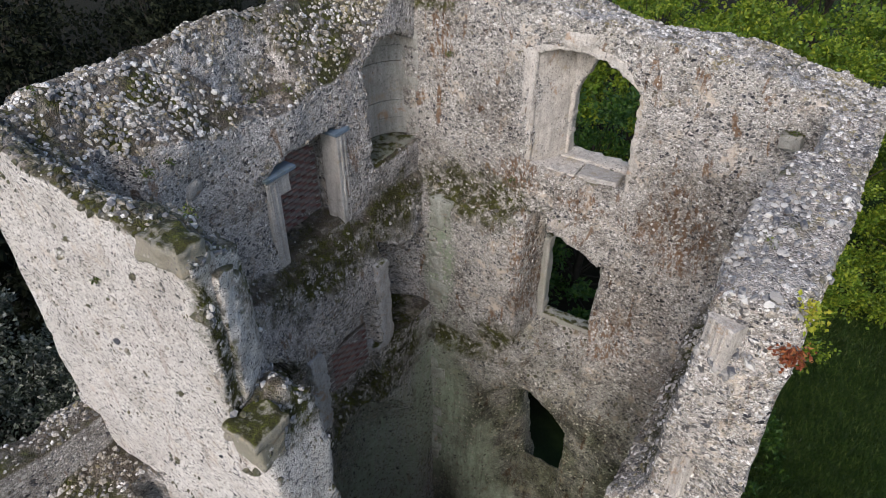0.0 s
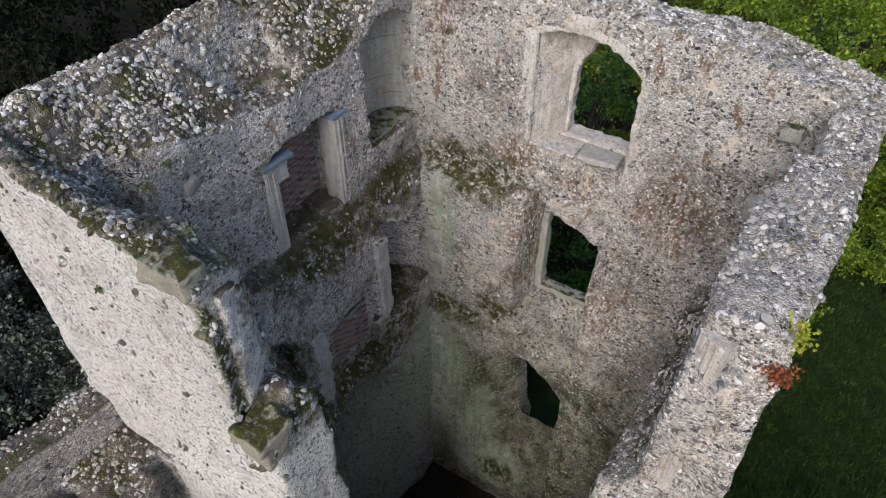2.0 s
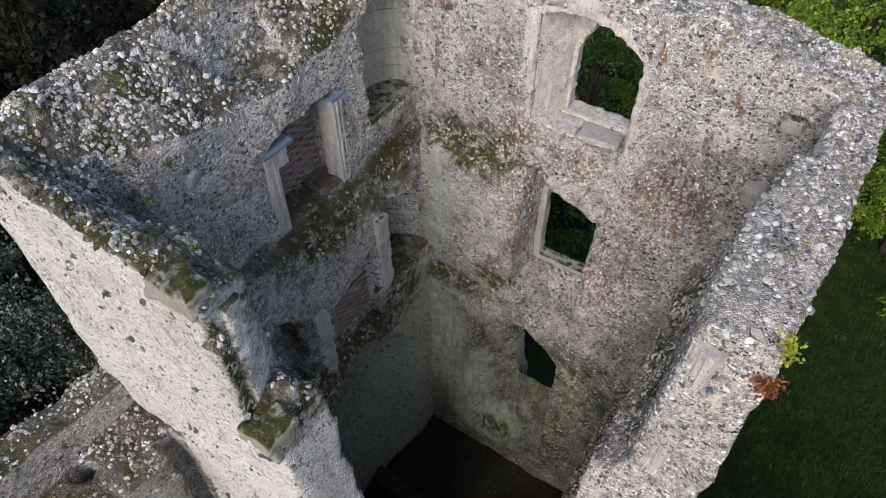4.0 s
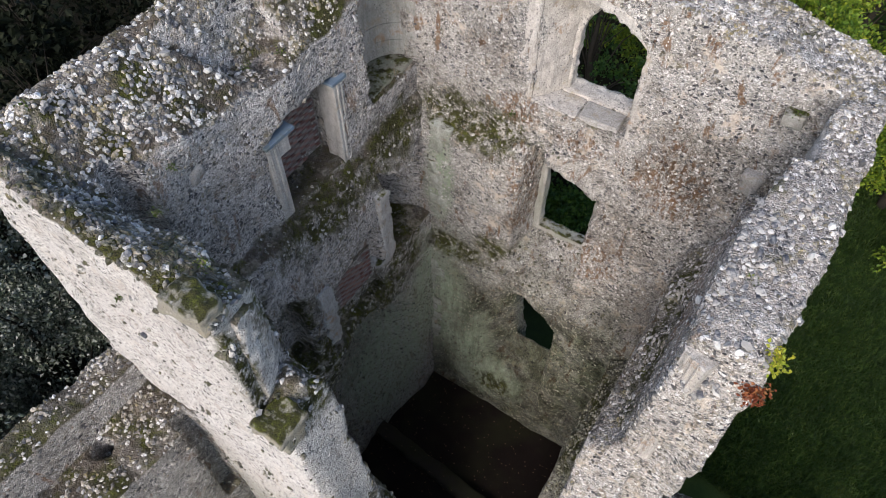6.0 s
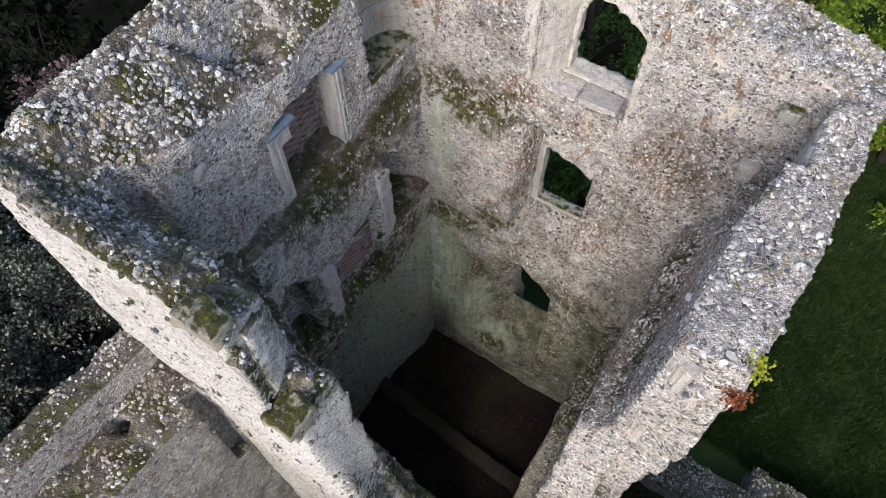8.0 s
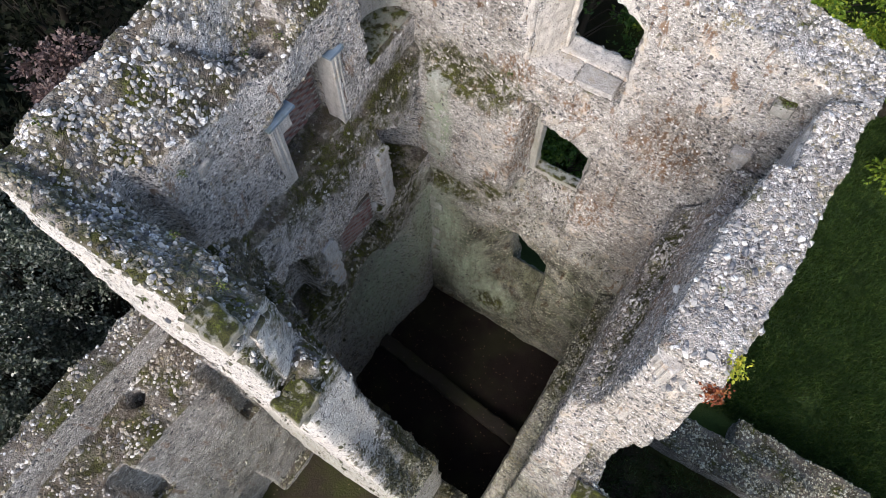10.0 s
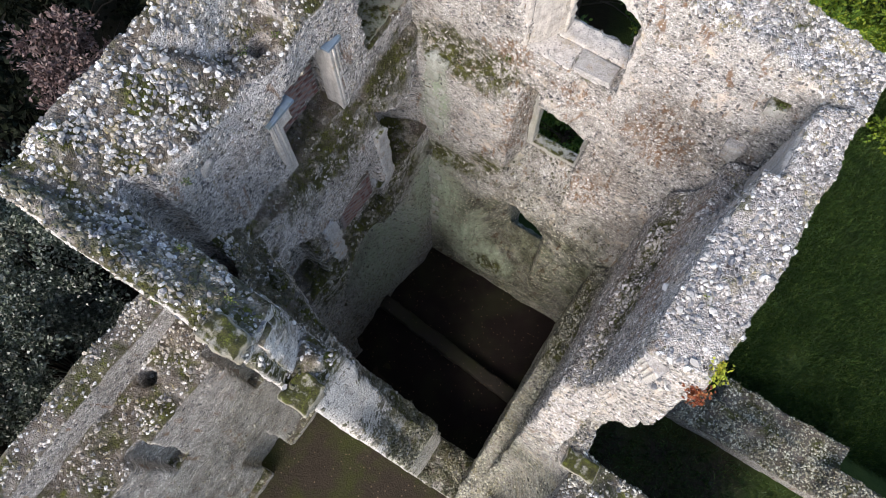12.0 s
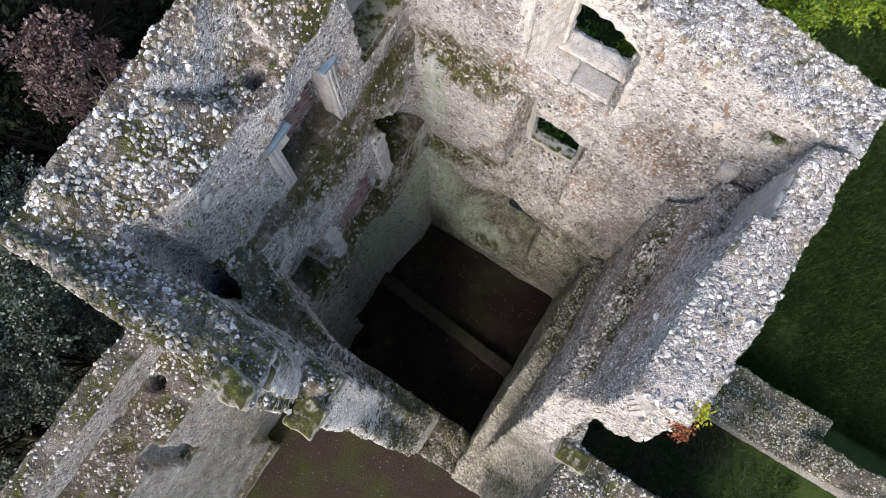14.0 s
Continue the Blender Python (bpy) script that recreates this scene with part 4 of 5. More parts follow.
wall_north = masonry("wall_north", ((-1.8, 6.25), (-0.2, 1.5), (-0.8, 13.4)), north_solid, "pale flint rubble tower wall with three windows, ragged top", MASONRY, face=FLINT_PALE, rim=FLINT_RIM_PALE, density=190, sparse=0.08, mossy_shade_ledges=True, outside=lambda p, n: ((n[:, 1] < 0.6) | (p[:, 2] > 12)) & ((p[:, 2] > 6) | (n[:, 2] < 0.35)))
wall_west = masonry("wall_west", ((-1.8, 0.1), (-5.95, 0.65), (-0.8, 13.4)), west_solid, "flint rubble tower wall with fireplaces and mossy ledges", MASONRY_WEST, density=220, sparse=0.16, mossy_shade_ledges=True, outside=lambda p, n: ((n[:, 0] > -0.6) | (p[:, 2] > 12)) * np.where((p[:, 1] > -3.6) & (p[:, 2] > 8.5) & (p[:, 2] < 9.95) & (p[:, 0] > -0.75), 0.5, 1.0), picked=lambda p: (p[:, 1] > -5.2) & (p[:, 1] < -3.2))
wall_south = masonry("wall_south", ((-1.8, 4.65), (-6.0, -3.9), (-0.8, 13.1)), south_solid, "sunlit flint rubble tower wall, broken down at one end", MASONRY_SOUTH, face=FLINT_PALE, density=120, size=(0.011, 0.024), rim=FLINT_MOSSY_SHADE, rim_density=320, bed=0.05, sparse=0.8, level=0.2, outside=lambda p, n: np.where((n[:, 0] > 0.25) | (n[:, 1] > 0.25), 1.8, 0.8), picked=lambda p: (p[:, 0] > -0.6) & (p[:, 2] > 10))
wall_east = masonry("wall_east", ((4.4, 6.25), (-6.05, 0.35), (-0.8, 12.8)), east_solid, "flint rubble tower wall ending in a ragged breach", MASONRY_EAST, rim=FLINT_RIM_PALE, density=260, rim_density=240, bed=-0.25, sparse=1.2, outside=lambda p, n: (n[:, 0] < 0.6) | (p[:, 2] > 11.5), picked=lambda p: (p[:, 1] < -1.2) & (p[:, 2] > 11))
wall_spur = masonry("wall_spur", ((5.85, 11.5), (-5.65, -3.8), (-0.8, 6.7)), spur_solid, "broken flint wall running out from the tower's corner", MASONRY_LOW, rim=FLINT, h=0.07, density=95, sparse=0.9, outside=lambda p, n: (n[:, 1] > -0.5) & (p[:, 0] < 9.5))
wall_annexe = masonry("wall_annexe", ((-1.85, 0.0), (-13.0, -5.8), (-0.8, 9.1)), annexe_solid, "lower weathered flint wall running out from the tower", MASONRY_LOW, h=0.07, density=95, rim_density=210, sparse=0.8, outside=lambda p, n: (n[:, 0] > -0.6) & (p[:, 1] > -11.0))
wall_ruin = masonry("wall_ruin", ((6.1, 19.0), (-1.1, 1.1), (-0.6, 1.2)), ruin_solid, "low ruined flint footing wall in the grass", MASONRY_LOW, rim=FLINT, h=0.08, density=80, sparse=0.9)


# ---- ground ----
def ground_height(x, y):
    fall = np.clip(np.maximum(x - 7.5, y - 2.0) / 4.0, 0, 1) * np.clip((y + 0.5) / 2.0, 0, 1)
    return -0.06 - 0.8 * fall + 0.05 * vnoise(x, y, 0 * x, 2.5, 30) + 0.03 * vnoise(x, y, 0 * x, 0.8, 31)


def build_ground():
    near = np.linspace(-40, 40, 161)
    far = np.array([60, 90, 150, 260, 450, 800, 1500])
    axis = np.concatenate([-far[::-1], near, far])
    X, Y = np.meshgrid(axis, axis, indexing="ij")
    Z = ground_height(X, Y)
    k = len(axis)
    i = np.arange(k * k).reshape(k, k)
    q = np.stack([i[:-1, :-1], i[1:, :-1], i[1:, 1:], i[:-1, 1:]], -1).reshape(-1, 4)
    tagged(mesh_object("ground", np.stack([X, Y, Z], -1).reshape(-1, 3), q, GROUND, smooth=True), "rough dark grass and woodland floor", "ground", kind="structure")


def patch(name, x, y, z, material, label, step=0.1, bump=0.03):
    xs, ys = np.arange(x[0], x[1] + step, step), np.arange(y[0], y[1] + step, step)
    X, Y = np.meshgrid(xs, ys, indexing="ij")
    Z = z + bump * vnoise(X, Y, 0 * X, 0.7, 33) + bump * 0.5 * vnoise(X, Y, 0 * X, 0.22, 34)
    i = np.arange(X.size).reshape(X.shape)
    q = np.stack([i[:-1, :-1], i[1:, :-1], i[1:, 1:], i[:-1, 1:]], -1).reshape(-1, 4)
    return tagged(mesh_object(name, np.stack([X, Y, Z], -1).reshape(-1, 3), q, material, smooth=True), label, "ground", kind="structure")


build_ground()
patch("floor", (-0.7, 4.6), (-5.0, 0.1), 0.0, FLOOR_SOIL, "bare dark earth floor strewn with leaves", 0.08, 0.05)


def sleeper_solid(X, Y, Z):
    return block(X, Y, Z, (-0.3, 4.5), (-2.55 - 0.08 * X, -2.15 - 0.08 * X), (-0.3, 0.28)) + 0 * Z


V, Q = surface(((-0.35, 4.55), (-3.2, -2.0), (-0.3, 0.4)), sleeper_solid, 0.05, (0.03, 0.025))
tagged(mesh_object("sleeper_wall", V, Q, SLEEPER_SOIL, smooth=True), "low earth-covered sleeper wall crossing the floor", "low wall")


# ---- trees ----
def leaves(points, directions, length, width):
    """Leaf blades, bent along the middle: 6 corners, 4 triangles each."""
    n = len(points)
    d = directions / (np.linalg.norm(directions, axis=1, keepdims=True) + 1e-9)
    side = np.cross(d, RNG.randn(n, 3))
    side /= np.linalg.norm(side, axis=1, keepdims=True) + 1e-9
    up = np.cross(side, d)
    L, W = length[:, None], width[:, None]
    a = points
    b = points + d * L * 0.5 + side * W * 0.5 + up * W * 0.15
    c = points + d * L - up * L * 0.1
    e = points + d * L * 0.5 - side * W * 0.5 + up * W * 0.15
    v = np.stack([a, b, c, e], 1).reshape(-1, 3)
    f = (np.array([[0, 1, 2], [0, 2, 3]])[None] + (np.arange(n) * 4)[:, None, None]).reshape(-1, 3)
    return v, f


def tube(path, radii, sides=7):
    """A tapered limb along a path."""
    path = np.asarray(path, float)
    v, f = [], []
    for i, p in enumerate(path):
        d = path[min(i + 1, len(path) - 1)] - path[max(i - 1, 0)]
        d /= np.linalg.norm(d) + 1e-9
        u = np.cross(d, (0.3, 0.9, 0.1))
        u /= np.linalg.norm(u) + 1e-9
        w = np.cross(d, u)
        for k in range(sides):
            a = 2 * math.pi * k / sides
            v.append(p + radii[i] * (u * math.cos(a) + w * math.sin(a)))
    for i in range(len(path) - 1):
        for k in range(sides):
            a, b = i * sides + k, i * sides + (k + 1) % sides
            f.append((a, b, b + sides, a + sides))
    return np.array(v), np.array(f)


def joined(pieces):
    vs, fs, o = [], [], 0
    for v, f in pieces:
        vs.append(v)
        fs.append(f + o)
        o += len(v)
    return np.concatenate(vs), np.concatenate(fs)


def tree(name, x, y, height, spread, leaf, bark, label, count=9000, leaf_size=(0.16, 0.07), low=0.3, droop=0.2, clumps=60):
    """Trunk, limbs, and a crown of leafy sprays round the limbs' ends."""
    base = float(ground_height(np.array([x]), np.array([y]))[0]) - 0.1
    root = tagged(new(name), label, "tree" if name == "tree" else "shrub", "woodland round the ruin")
    root.location = (x, y, base)
    trunk_path = [np.array((RNG.uniform(-0.15, 0.15) * k, RNG.uniform(-0.15, 0.15) * k, height * 0.75 * k / 4)) for k in range(5)]
    rad = 0.022 * height
    mesh_object("trunk", *tube(trunk_path, [rad * (1 - 0.18 * k) for k in range(5)], 8), bark, root, smooth=True)
    limbs, tips = [], []
    for k in range(clumps):
        h = RNG.uniform(low, 1.0)
        a = RNG.uniform(0, 6.283)
        reach = spread * (1.0 - 0.75 * max(h - 0.4, 0) / 0.6) * math.sqrt(RNG.uniform(0.05, 1.0))
        start = np.array((0, 0, height * 0.55 * h))
        stop = np.array((math.cos(a) * reach, math.sin(a) * reach, height * (0.12 + 0.86 * h) - 0.25 * reach + RNG.uniform(-0.3, 0.3)))
        mid = (start + stop) / 2 + np.array((0, 0, 0.2)) + RNG.randn(3) * 0.12
        if k % 2 == 0:
            limbs.append(tube([start, mid, stop - (0, 0, 0.15)], [rad * 0.22, rad * 0.12, rad * 0.03], 5))
        tips.append(stop)
    mesh_object("branchwork", *joined(limbs), bark, root, smooth=True)
    # every clump is a ragged cap of leaves, thick on its upper side, made of sprays
    tips = np.array(tips)
    big = spread * RNG.uniform(0.12, 0.26, clumps)
    sprays = clumps * 14
    home = RNG.randint(clumps, size=sprays)
    way = RNG.randn(sprays, 3) + (0, 0, 0.55)
    way /= np.linalg.norm(way, axis=1, keepdims=True)
    end = tips[home] + way * (big[home] * RNG.uniform(0.55, 1.25, sprays))[:, None] * (1, 1, 0.7)
    which = RNG.randint(sprays, size=count)
    along = RNG.rand(count, 1) ** 0.6
    pts = tips[home][which] * (1 - along) + end[which] * along + RNG.randn(count, 3) * (big[home][which] * 0.13)[:, None]
    dirs = way[which] + RNG.randn(count, 3) * 0.75 + (0, 0, -droop)
    ls = RNG.uniform(0.6, 1.35, count)
    mesh_object("crown", *leaves(pts, dirs, leaf_size[0] * ls, leaf_size[1] * ls), leaf, root)
    return root


def wood():
    bright = "tree in fresh yellow-green leaf close beside the ruin"
    for x, y, h, s in ((4.6, 11.0, 9.6, 3.3), (9.8, 14.6, 8.6, 3.0), (2.2, 16.0, 10.6, 3.4), (6.0, 16.5, 10.8, 3.6), (-1.8, 18.5, 11.0, 3.6), (10.5, 18.0, 11.0, 3.8)):
        tree("tree", x, y, h, s, LEAF_BRIGHT, BARK_DARK, bright, 23000, (0.125, 0.09), 0.0, clumps=80)
    for x, y, h, s in ((14.5, 14.0, 9.0, 3.6), (-5.0, 17.5, 10.0, 3.6), (2.0, 24.5, 12.5, 4.4), (6.0, 24.0, 12.0, 4.4), (13.5, 23.0, 12.0, 4.6), (-3.0, 26.0, 12.0, 4.4), (3.0, 33.0, 13.0, 5.0), (11.0, 34.0, 13.0, 5.0)):
        tree("tree", x, y, h, s, LEAF_BRIGHT, BARK_DARK, "tree in fresh yellow-green leaf at the wood's edge", 7500, (0.21, 0.155), 0.0, clumps=55)
    for x, y, h, s in ((-5.0, 11.0, 7.5, 3.0), (-0.8, 10.8, 9.0, 3.2), (-1.6, 7.0, 6.0, 2.6), (1.6, 5.4, 4.6, 2.0), (-10.0, 21.0, 10.0, 3.8), (18.5, 12.0, 6.0, 3.0), (-12.0, 30.0, 12.0, 4.6), (-7.0, 38.0, 13, 5.0), (4.0, 44.0, 14.0, 5.5)):
        tree("tree", x, y, h, s, LEAF_GREEN, BARK_DARK, "mid-green leafy tree at the wood's edge", 8500, (0.15, 0.10), 0.0, clumps=60)
    for x, y, h, s in ((3.0, 6.0, 2.2, 1.9), (6.0, 6.6, 2.2, 1.8), (-0.5, 6.5, 2.6, 2.0), (-4.0, 7.5, 3.4, 2.4)):
        tree("shrub", x, y, h, s, LEAF_GREEN, BARK_DARK, "leafy green undergrowth bush in the shade", 4500, (0.12, 0.075), 0.0, clumps=40)
    dark = "dense dark evergreen with small glossy leaves close to the tower"
    for x, y, h, s in ((-5.0, -6.3, 9.6, 2.7), (-4.8, -10.3, 9.2, 2.7), (-5.6, 0.6, 9.4, 2.6), (-8.6, -8.5, 8.8, 3.0), (-4.1, -8.2, 8.0, 1.9)):
        tree("tree", x, y, h, s, LEAF_DARK, BARK_DARK, dark, 52000, (0.075, 0.058), 0.0, 0.0, clumps=110)
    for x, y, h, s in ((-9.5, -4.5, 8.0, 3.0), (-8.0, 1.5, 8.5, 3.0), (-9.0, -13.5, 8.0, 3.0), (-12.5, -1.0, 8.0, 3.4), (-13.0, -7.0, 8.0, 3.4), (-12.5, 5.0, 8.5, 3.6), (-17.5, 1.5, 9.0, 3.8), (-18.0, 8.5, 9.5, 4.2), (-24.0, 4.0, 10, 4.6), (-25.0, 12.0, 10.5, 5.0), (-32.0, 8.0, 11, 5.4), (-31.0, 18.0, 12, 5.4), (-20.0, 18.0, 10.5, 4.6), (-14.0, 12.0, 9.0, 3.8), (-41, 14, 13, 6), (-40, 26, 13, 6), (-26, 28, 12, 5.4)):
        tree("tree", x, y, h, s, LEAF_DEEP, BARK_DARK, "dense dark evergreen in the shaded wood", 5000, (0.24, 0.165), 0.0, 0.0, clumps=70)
    tree("shrub", -6.3, -3.2, 9.8, 2.0, LEAF_RUSSET, BARK_PALE, "russet-leaved shrub with bare pale twigs", 12000, (0.095, 0.065), 0.2, clumps=60)


wood()


# ---- dressed stones of the openings ----
def dressed(name, parent, material, x, y, z, bevel=0.015, wear=0.008, turn=0.0):
    """One worked block with worn edges."""
    bm = bmesh.new()
    size = Vector((x[1] - x[0], y[1] - y[0], z[1] - z[0]))
    bmesh.ops.create_cube(bm, size=1, matrix=Matrix.Translation(((x[0] + x[1]) / 2, (y[0] + y[1]) / 2, (z[0] + z[1]) / 2)) @ Matrix.Rotation(turn, 4, "Z") @ Matrix.Diagonal((*size, 1)))
    bmesh.ops.bevel(bm, geom=bm.edges[:], offset=bevel, segments=1, affect="EDGES")
    for v in bm.verts:
        v.co += Vector((RNG.uniform(-wear, wear), RNG.uniform(-wear, wear), RNG.uniform(-wear, wear)))
    return part(name, bm, material, parent)


def worn(name, parent, material, bounds, solid, h=0.03, rough=(0.022, 0.014)):
    """Weathered dressed stone, its edges eaten away."""
    V, Q = surface(bounds, solid, h, rough)
    return mesh_object(name, V, Q, material, parent, smooth=True)


def rough_block(name, parent, material, x, y, z, seed=0, wear=0.03, h=0.035, edge=0.05):
    """A worked block gone ragged with weather."""
    def solid(X, Y, Z):
        q = [np.maximum(a - A, A - b) + edge for A, (a, b) in ((X, x), (Y, y), (Z, z))]
        out = np.sqrt(sum(np.maximum(a, 0) ** 2 for a in q)) + np.minimum(np.maximum(np.maximum(q[0], q[1]), q[2]), 0) - edge
        return out + wear * vnoise(X, Y, Z, 0.16, seed) + 0.5 * wear * vnoise(X, Y, Z, 0.07, seed + 1)
    return worn(name, parent, material, ((x[0] - 0.06, x[1] + 0.06), (y[0] - 0.06, y[1] + 0.06), (z[0] - 0.06, z[1] + 0.06)), solid, h, (0.008, 0.008))


def fireplace():
    """What is left of the upper fireplace: two moulded jambs, a lintel's stub, slates and the brick back."""
    root = tagged(new("fireplace"), "broken limestone fireplace with moulded jambs and brick back", "fireplace")
    for y, h in ((-3.06, 11.12), (-1.60, 11.22)):
        jamb = dressed("jamb", root, STONE, (-0.86, -0.53), (y - 0.11, y + 0.11), (9.66, h))
        s = 1 if y < -2 else -1
        dressed("moulding", jamb, STONE, (-0.60, -0.505), (y + s * 0.03 - 0.02, y + s * 0.03 + 0.02), (9.74, h - 0.02), 0.012, 0.004)
        dressed("moulding", jamb, STONE, (-0.60, -0.51), (y - s * 0.06 - 0.02, y - s * 0.06 + 0.02), (9.74, h - 0.02), 0.012, 0.004)
    dressed("lintel_stub", root, STONE, (-0.80, -0.54), (-3.0, -2.72), (10.82, 11.13), 0.03, 0.02)
    dressed("slate", root, SLATE, (-0.82, -0.49), (-3.2, -2.62), (11.14, 11.19), 0.006, 0.006)
    dressed("slate", root, SLATE, (-0.82, -0.50), (-1.75, -1.42), (11.235, 11.285), 0.006, 0.006)
    bricks("fire_back", root, -1.06, (-2.95, -1.65), (9.8, 11.3))
    return root


BRICK_MESH = []


def bricks(name, root, x, y, z):
    """A brick fire-back: courses of bricks standing proud of their joints."""
    if not BRICK_MESH:
        bm = bmesh.new()
        bmesh.ops.create_cube(bm, size=1, matrix=Matrix.Diagonal((0.10, 0.215, 0.052, 1)))
        bmesh.ops.bevel(bm, geom=bm.edges[:], offset=0.006, segments=1, affect="EDGES")
        me = bpy.data.meshes.new("brick")
        bm.to_mesh(me)
        bm.free()
        me.materials.append(BRICK)
        BRICK_MESH.append(me)
    back = dressed(name, root, MASONRY_LOW, (x - 0.06, x + 0.02), y, z, 0.01)
    zz, row = z[0] + 0.03, 0
    while zz < z[1] - 0.03:
        yy = y[0] + 0.11 + (0.11 if row % 2 else 0)
        while yy < y[1] - 0.1:
            if RNG.rand() > 0.06:
                ob = new("brick", BRICK_MESH[0])
                ob.location = (x + RNG.uniform(-0.012, 0.012), yy, zz)
                ob.rotation_euler = (RNG.uniform(-0.02, 0.02), 0, RNG.uniform(-0.03, 0.03))
                ob.parent = back
            yy += 0.227
        zz += 0.064
        row += 1


fireplace()


def lower_fireplace():
    root = tagged(new("fireplace"), "ruined lower fireplace with decayed pale jambs and soot-stained brick", "fireplace")
    def ragged_jamb(y, z, seed):
        def solid(X, Y, Z):
            edge = 0.07 * vnoise(0 * X, 0 * Y, Z, 0.15, seed) + 0.04 * vnoise(0 * X, 0 * Y, Z, 0.06, seed + 3)
            return np.maximum(np.maximum(slab(Y, y[0] + edge, y[1] + edge * 0.6), slab(X, -0.42, -0.05 + 0.02 * vnoise(X, Y, Z, 0.2, seed + 5))), slab(Z, *z))
        return solid
    worn("jamb", root, STONE_STREAK, ((-0.5, 0.05), (-3.5, -2.85), (6.4, 8.1)), ragged_jamb((-3.32, -3.00), (6.35, 8.2), 70), 0.025, (0.01, 0.015))
    worn("jamb", root, STONE_STREAK, ((-0.5, 0.05), (-1.75, -1.05), (6.9, 9.0)), ragged_jamb((-1.52, -1.22), (7.0, 8.85), 71), 0.025, (0.01, 0.015))
    rough_block("mantel_stub", root, STONE_STREAK, (-0.40, -0.05), (-1.72, -1.27), (6.95, 7.13), 78, 0.05)
    bricks("fire_back", root, -0.31, (-2.75, -1.70), (6.75, 7.62))


lower_fireplace()


def slanted(name, parent, material, centre, size, turn, bevel=0.02, wear=0.012):
    """A worked block turned about the vertical, in degrees."""
    c, s = centre, size
    return dressed(name, parent, material, (c[0] - s[0] / 2, c[0] + s[0] / 2), (c[1] - s[1] / 2, c[1] + s[1] / 2), (c[2] - s[2] / 2, c[2] + s[2] / 2), bevel, wear, radians(turn))


def window_stones():
    """Limestone dressings of the north wall's windows."""
    def front(X, Y, Z):
        # pale dressings round the reveal on the room's side, nearly flush, ragged towards the rubble
        ragged = 0.10 * vnoise(X, 0 * Y, Z, 0.3, 50) + 0.05 * vnoise(X, 0 * Y, Z, 0.12, 53)
        arch = lambda r: np.where(X > 2.35, 12.40 + r - 0.36 * np.abs((X - 2.35) / 0.85) ** 2, 12.40 + r - 0.16 * ((X - 2.35) / 0.8) ** 2)
        hole = np.maximum(slab(X, 1.62, 3.25), np.maximum(10.46 - Z, Z - arch(0)))
        ring = np.maximum(slab(X, 1.42, 3.38), np.maximum(10.46 - Z, Z - arch(0.13))) + ragged
        groove = np.sqrt((X - 1.53) ** 2 + (Y - 0.425) ** 2) - 0.022
        return np.maximum(np.maximum(np.maximum(ring, -hole), slab(Y, 0.435, 0.70)), -np.maximum(groove, 10.5 - Z))

    def light(X, Y, Z):
        # stump of the tracery: the west jamb and the spring of its arch
        edge = 2.05 + 0.30 * np.clip((Z - 11.4) / 0.75, 0, 1) ** 1.6 + 0.04 * vnoise(0 * X, 0 * Y, Z, 0.18, 51) + 0.02 * vnoise(0 * X, 0 * Y, Z, 0.08, 55)
        return np.maximum(np.maximum(X - edge, 1.90 - X), np.maximum(slab(Y, 1.04, 1.26), slab(Z, 10.45, 12.3)))

    def reveal(X, Y, Z):
        face = line(Y, (0.44, 1.62), (0.47, 1.67), (0.50, 1.64), (0.56, 1.71), (1.10, 2.06)) + 0.03 * vnoise(0 * X, Y, Z, 0.3, 56)
        return np.maximum(np.maximum(np.maximum(X - face, face - 0.20 - X), slab(Y, 0.44, 1.12)), slab(Z, 10.44, 12.33))
    worn("window_surround", wall_north, STONE_SPECK, ((1.2, 3.6), (0.38, 0.75), (10.3, 12.8)), front, 0.025, (0.02, 0.018))
    worn("window_light", wall_north, STONE_SPECK, ((1.8, 2.6), (1.0, 1.3), (10.3, 12.4)), light, 0.025, (0.016, 0.014))
    worn("window_reveal", wall_north, STONE_SPECK, ((1.35, 2.25), (0.4, 1.15), (10.4, 12.4)), reveal, 0.025, (0.016, 0.014))
    rough_block("key_block", wall_north, STONE_SPECK, (2.02, 2.52), (0.435, 0.8), (12.40, 12.70), 80, 0.035)
    dressed("sill", wall_north, STONE_SLAB, (2.46, 3.13), (0.50, 0.93), (10.33, 10.475), 0.025, 0.016)
    rough_block("sill", wall_north, STONE_SPECK, (1.62, 2.43), (0.46, 0.97), (10.30, 10.46), 82, 0.02, 0.03, 0.012)
    rough_block("sill", wall_north, STONE_SPECK, (1.98, 3.2), (0.95, 1.34), (10.34, 10.48), 83, 0.02, 0.03, 0.012)

    # middle window: what is left of a thin frame, its head gone
    rough_block("window_jamb", wall_north, STONE_DAMP, (1.82, 1.98), (0.94, 1.18), (6.98, 8.75), 84, 0.02, 0.03, 0.012)
    rough_block("window_jamb", wall_north, STONE_DAMP, (2.97, 3.10), (0.94, 1.18), (6.98, 8.75), 85, 0.02, 0.03, 0.012)
    rough_block("window_sill", wall_north, STONE_DAMP, (1.84, 3.08), (0.92, 1.22), (6.86, 7.02), 86, 0.02, 0.03)
    # quoins of the corner, in the middle and the bottom storey
    for k, zz in enumerate(np.arange(6.9, 9.2, 0.31)):
        w = 0.14 if k % 2 else 0.0
        rough_block("quoin", wall_north, STONE_ALGAE, (-0.12, 0.18 + w + RNG.uniform(-0.06, 0.06)), (0.112 + RNG.uniform(-0.01, 0.015), 0.4), (zz, zz + 0.31), 100 + k, 0.03, 0.03, 0.008)
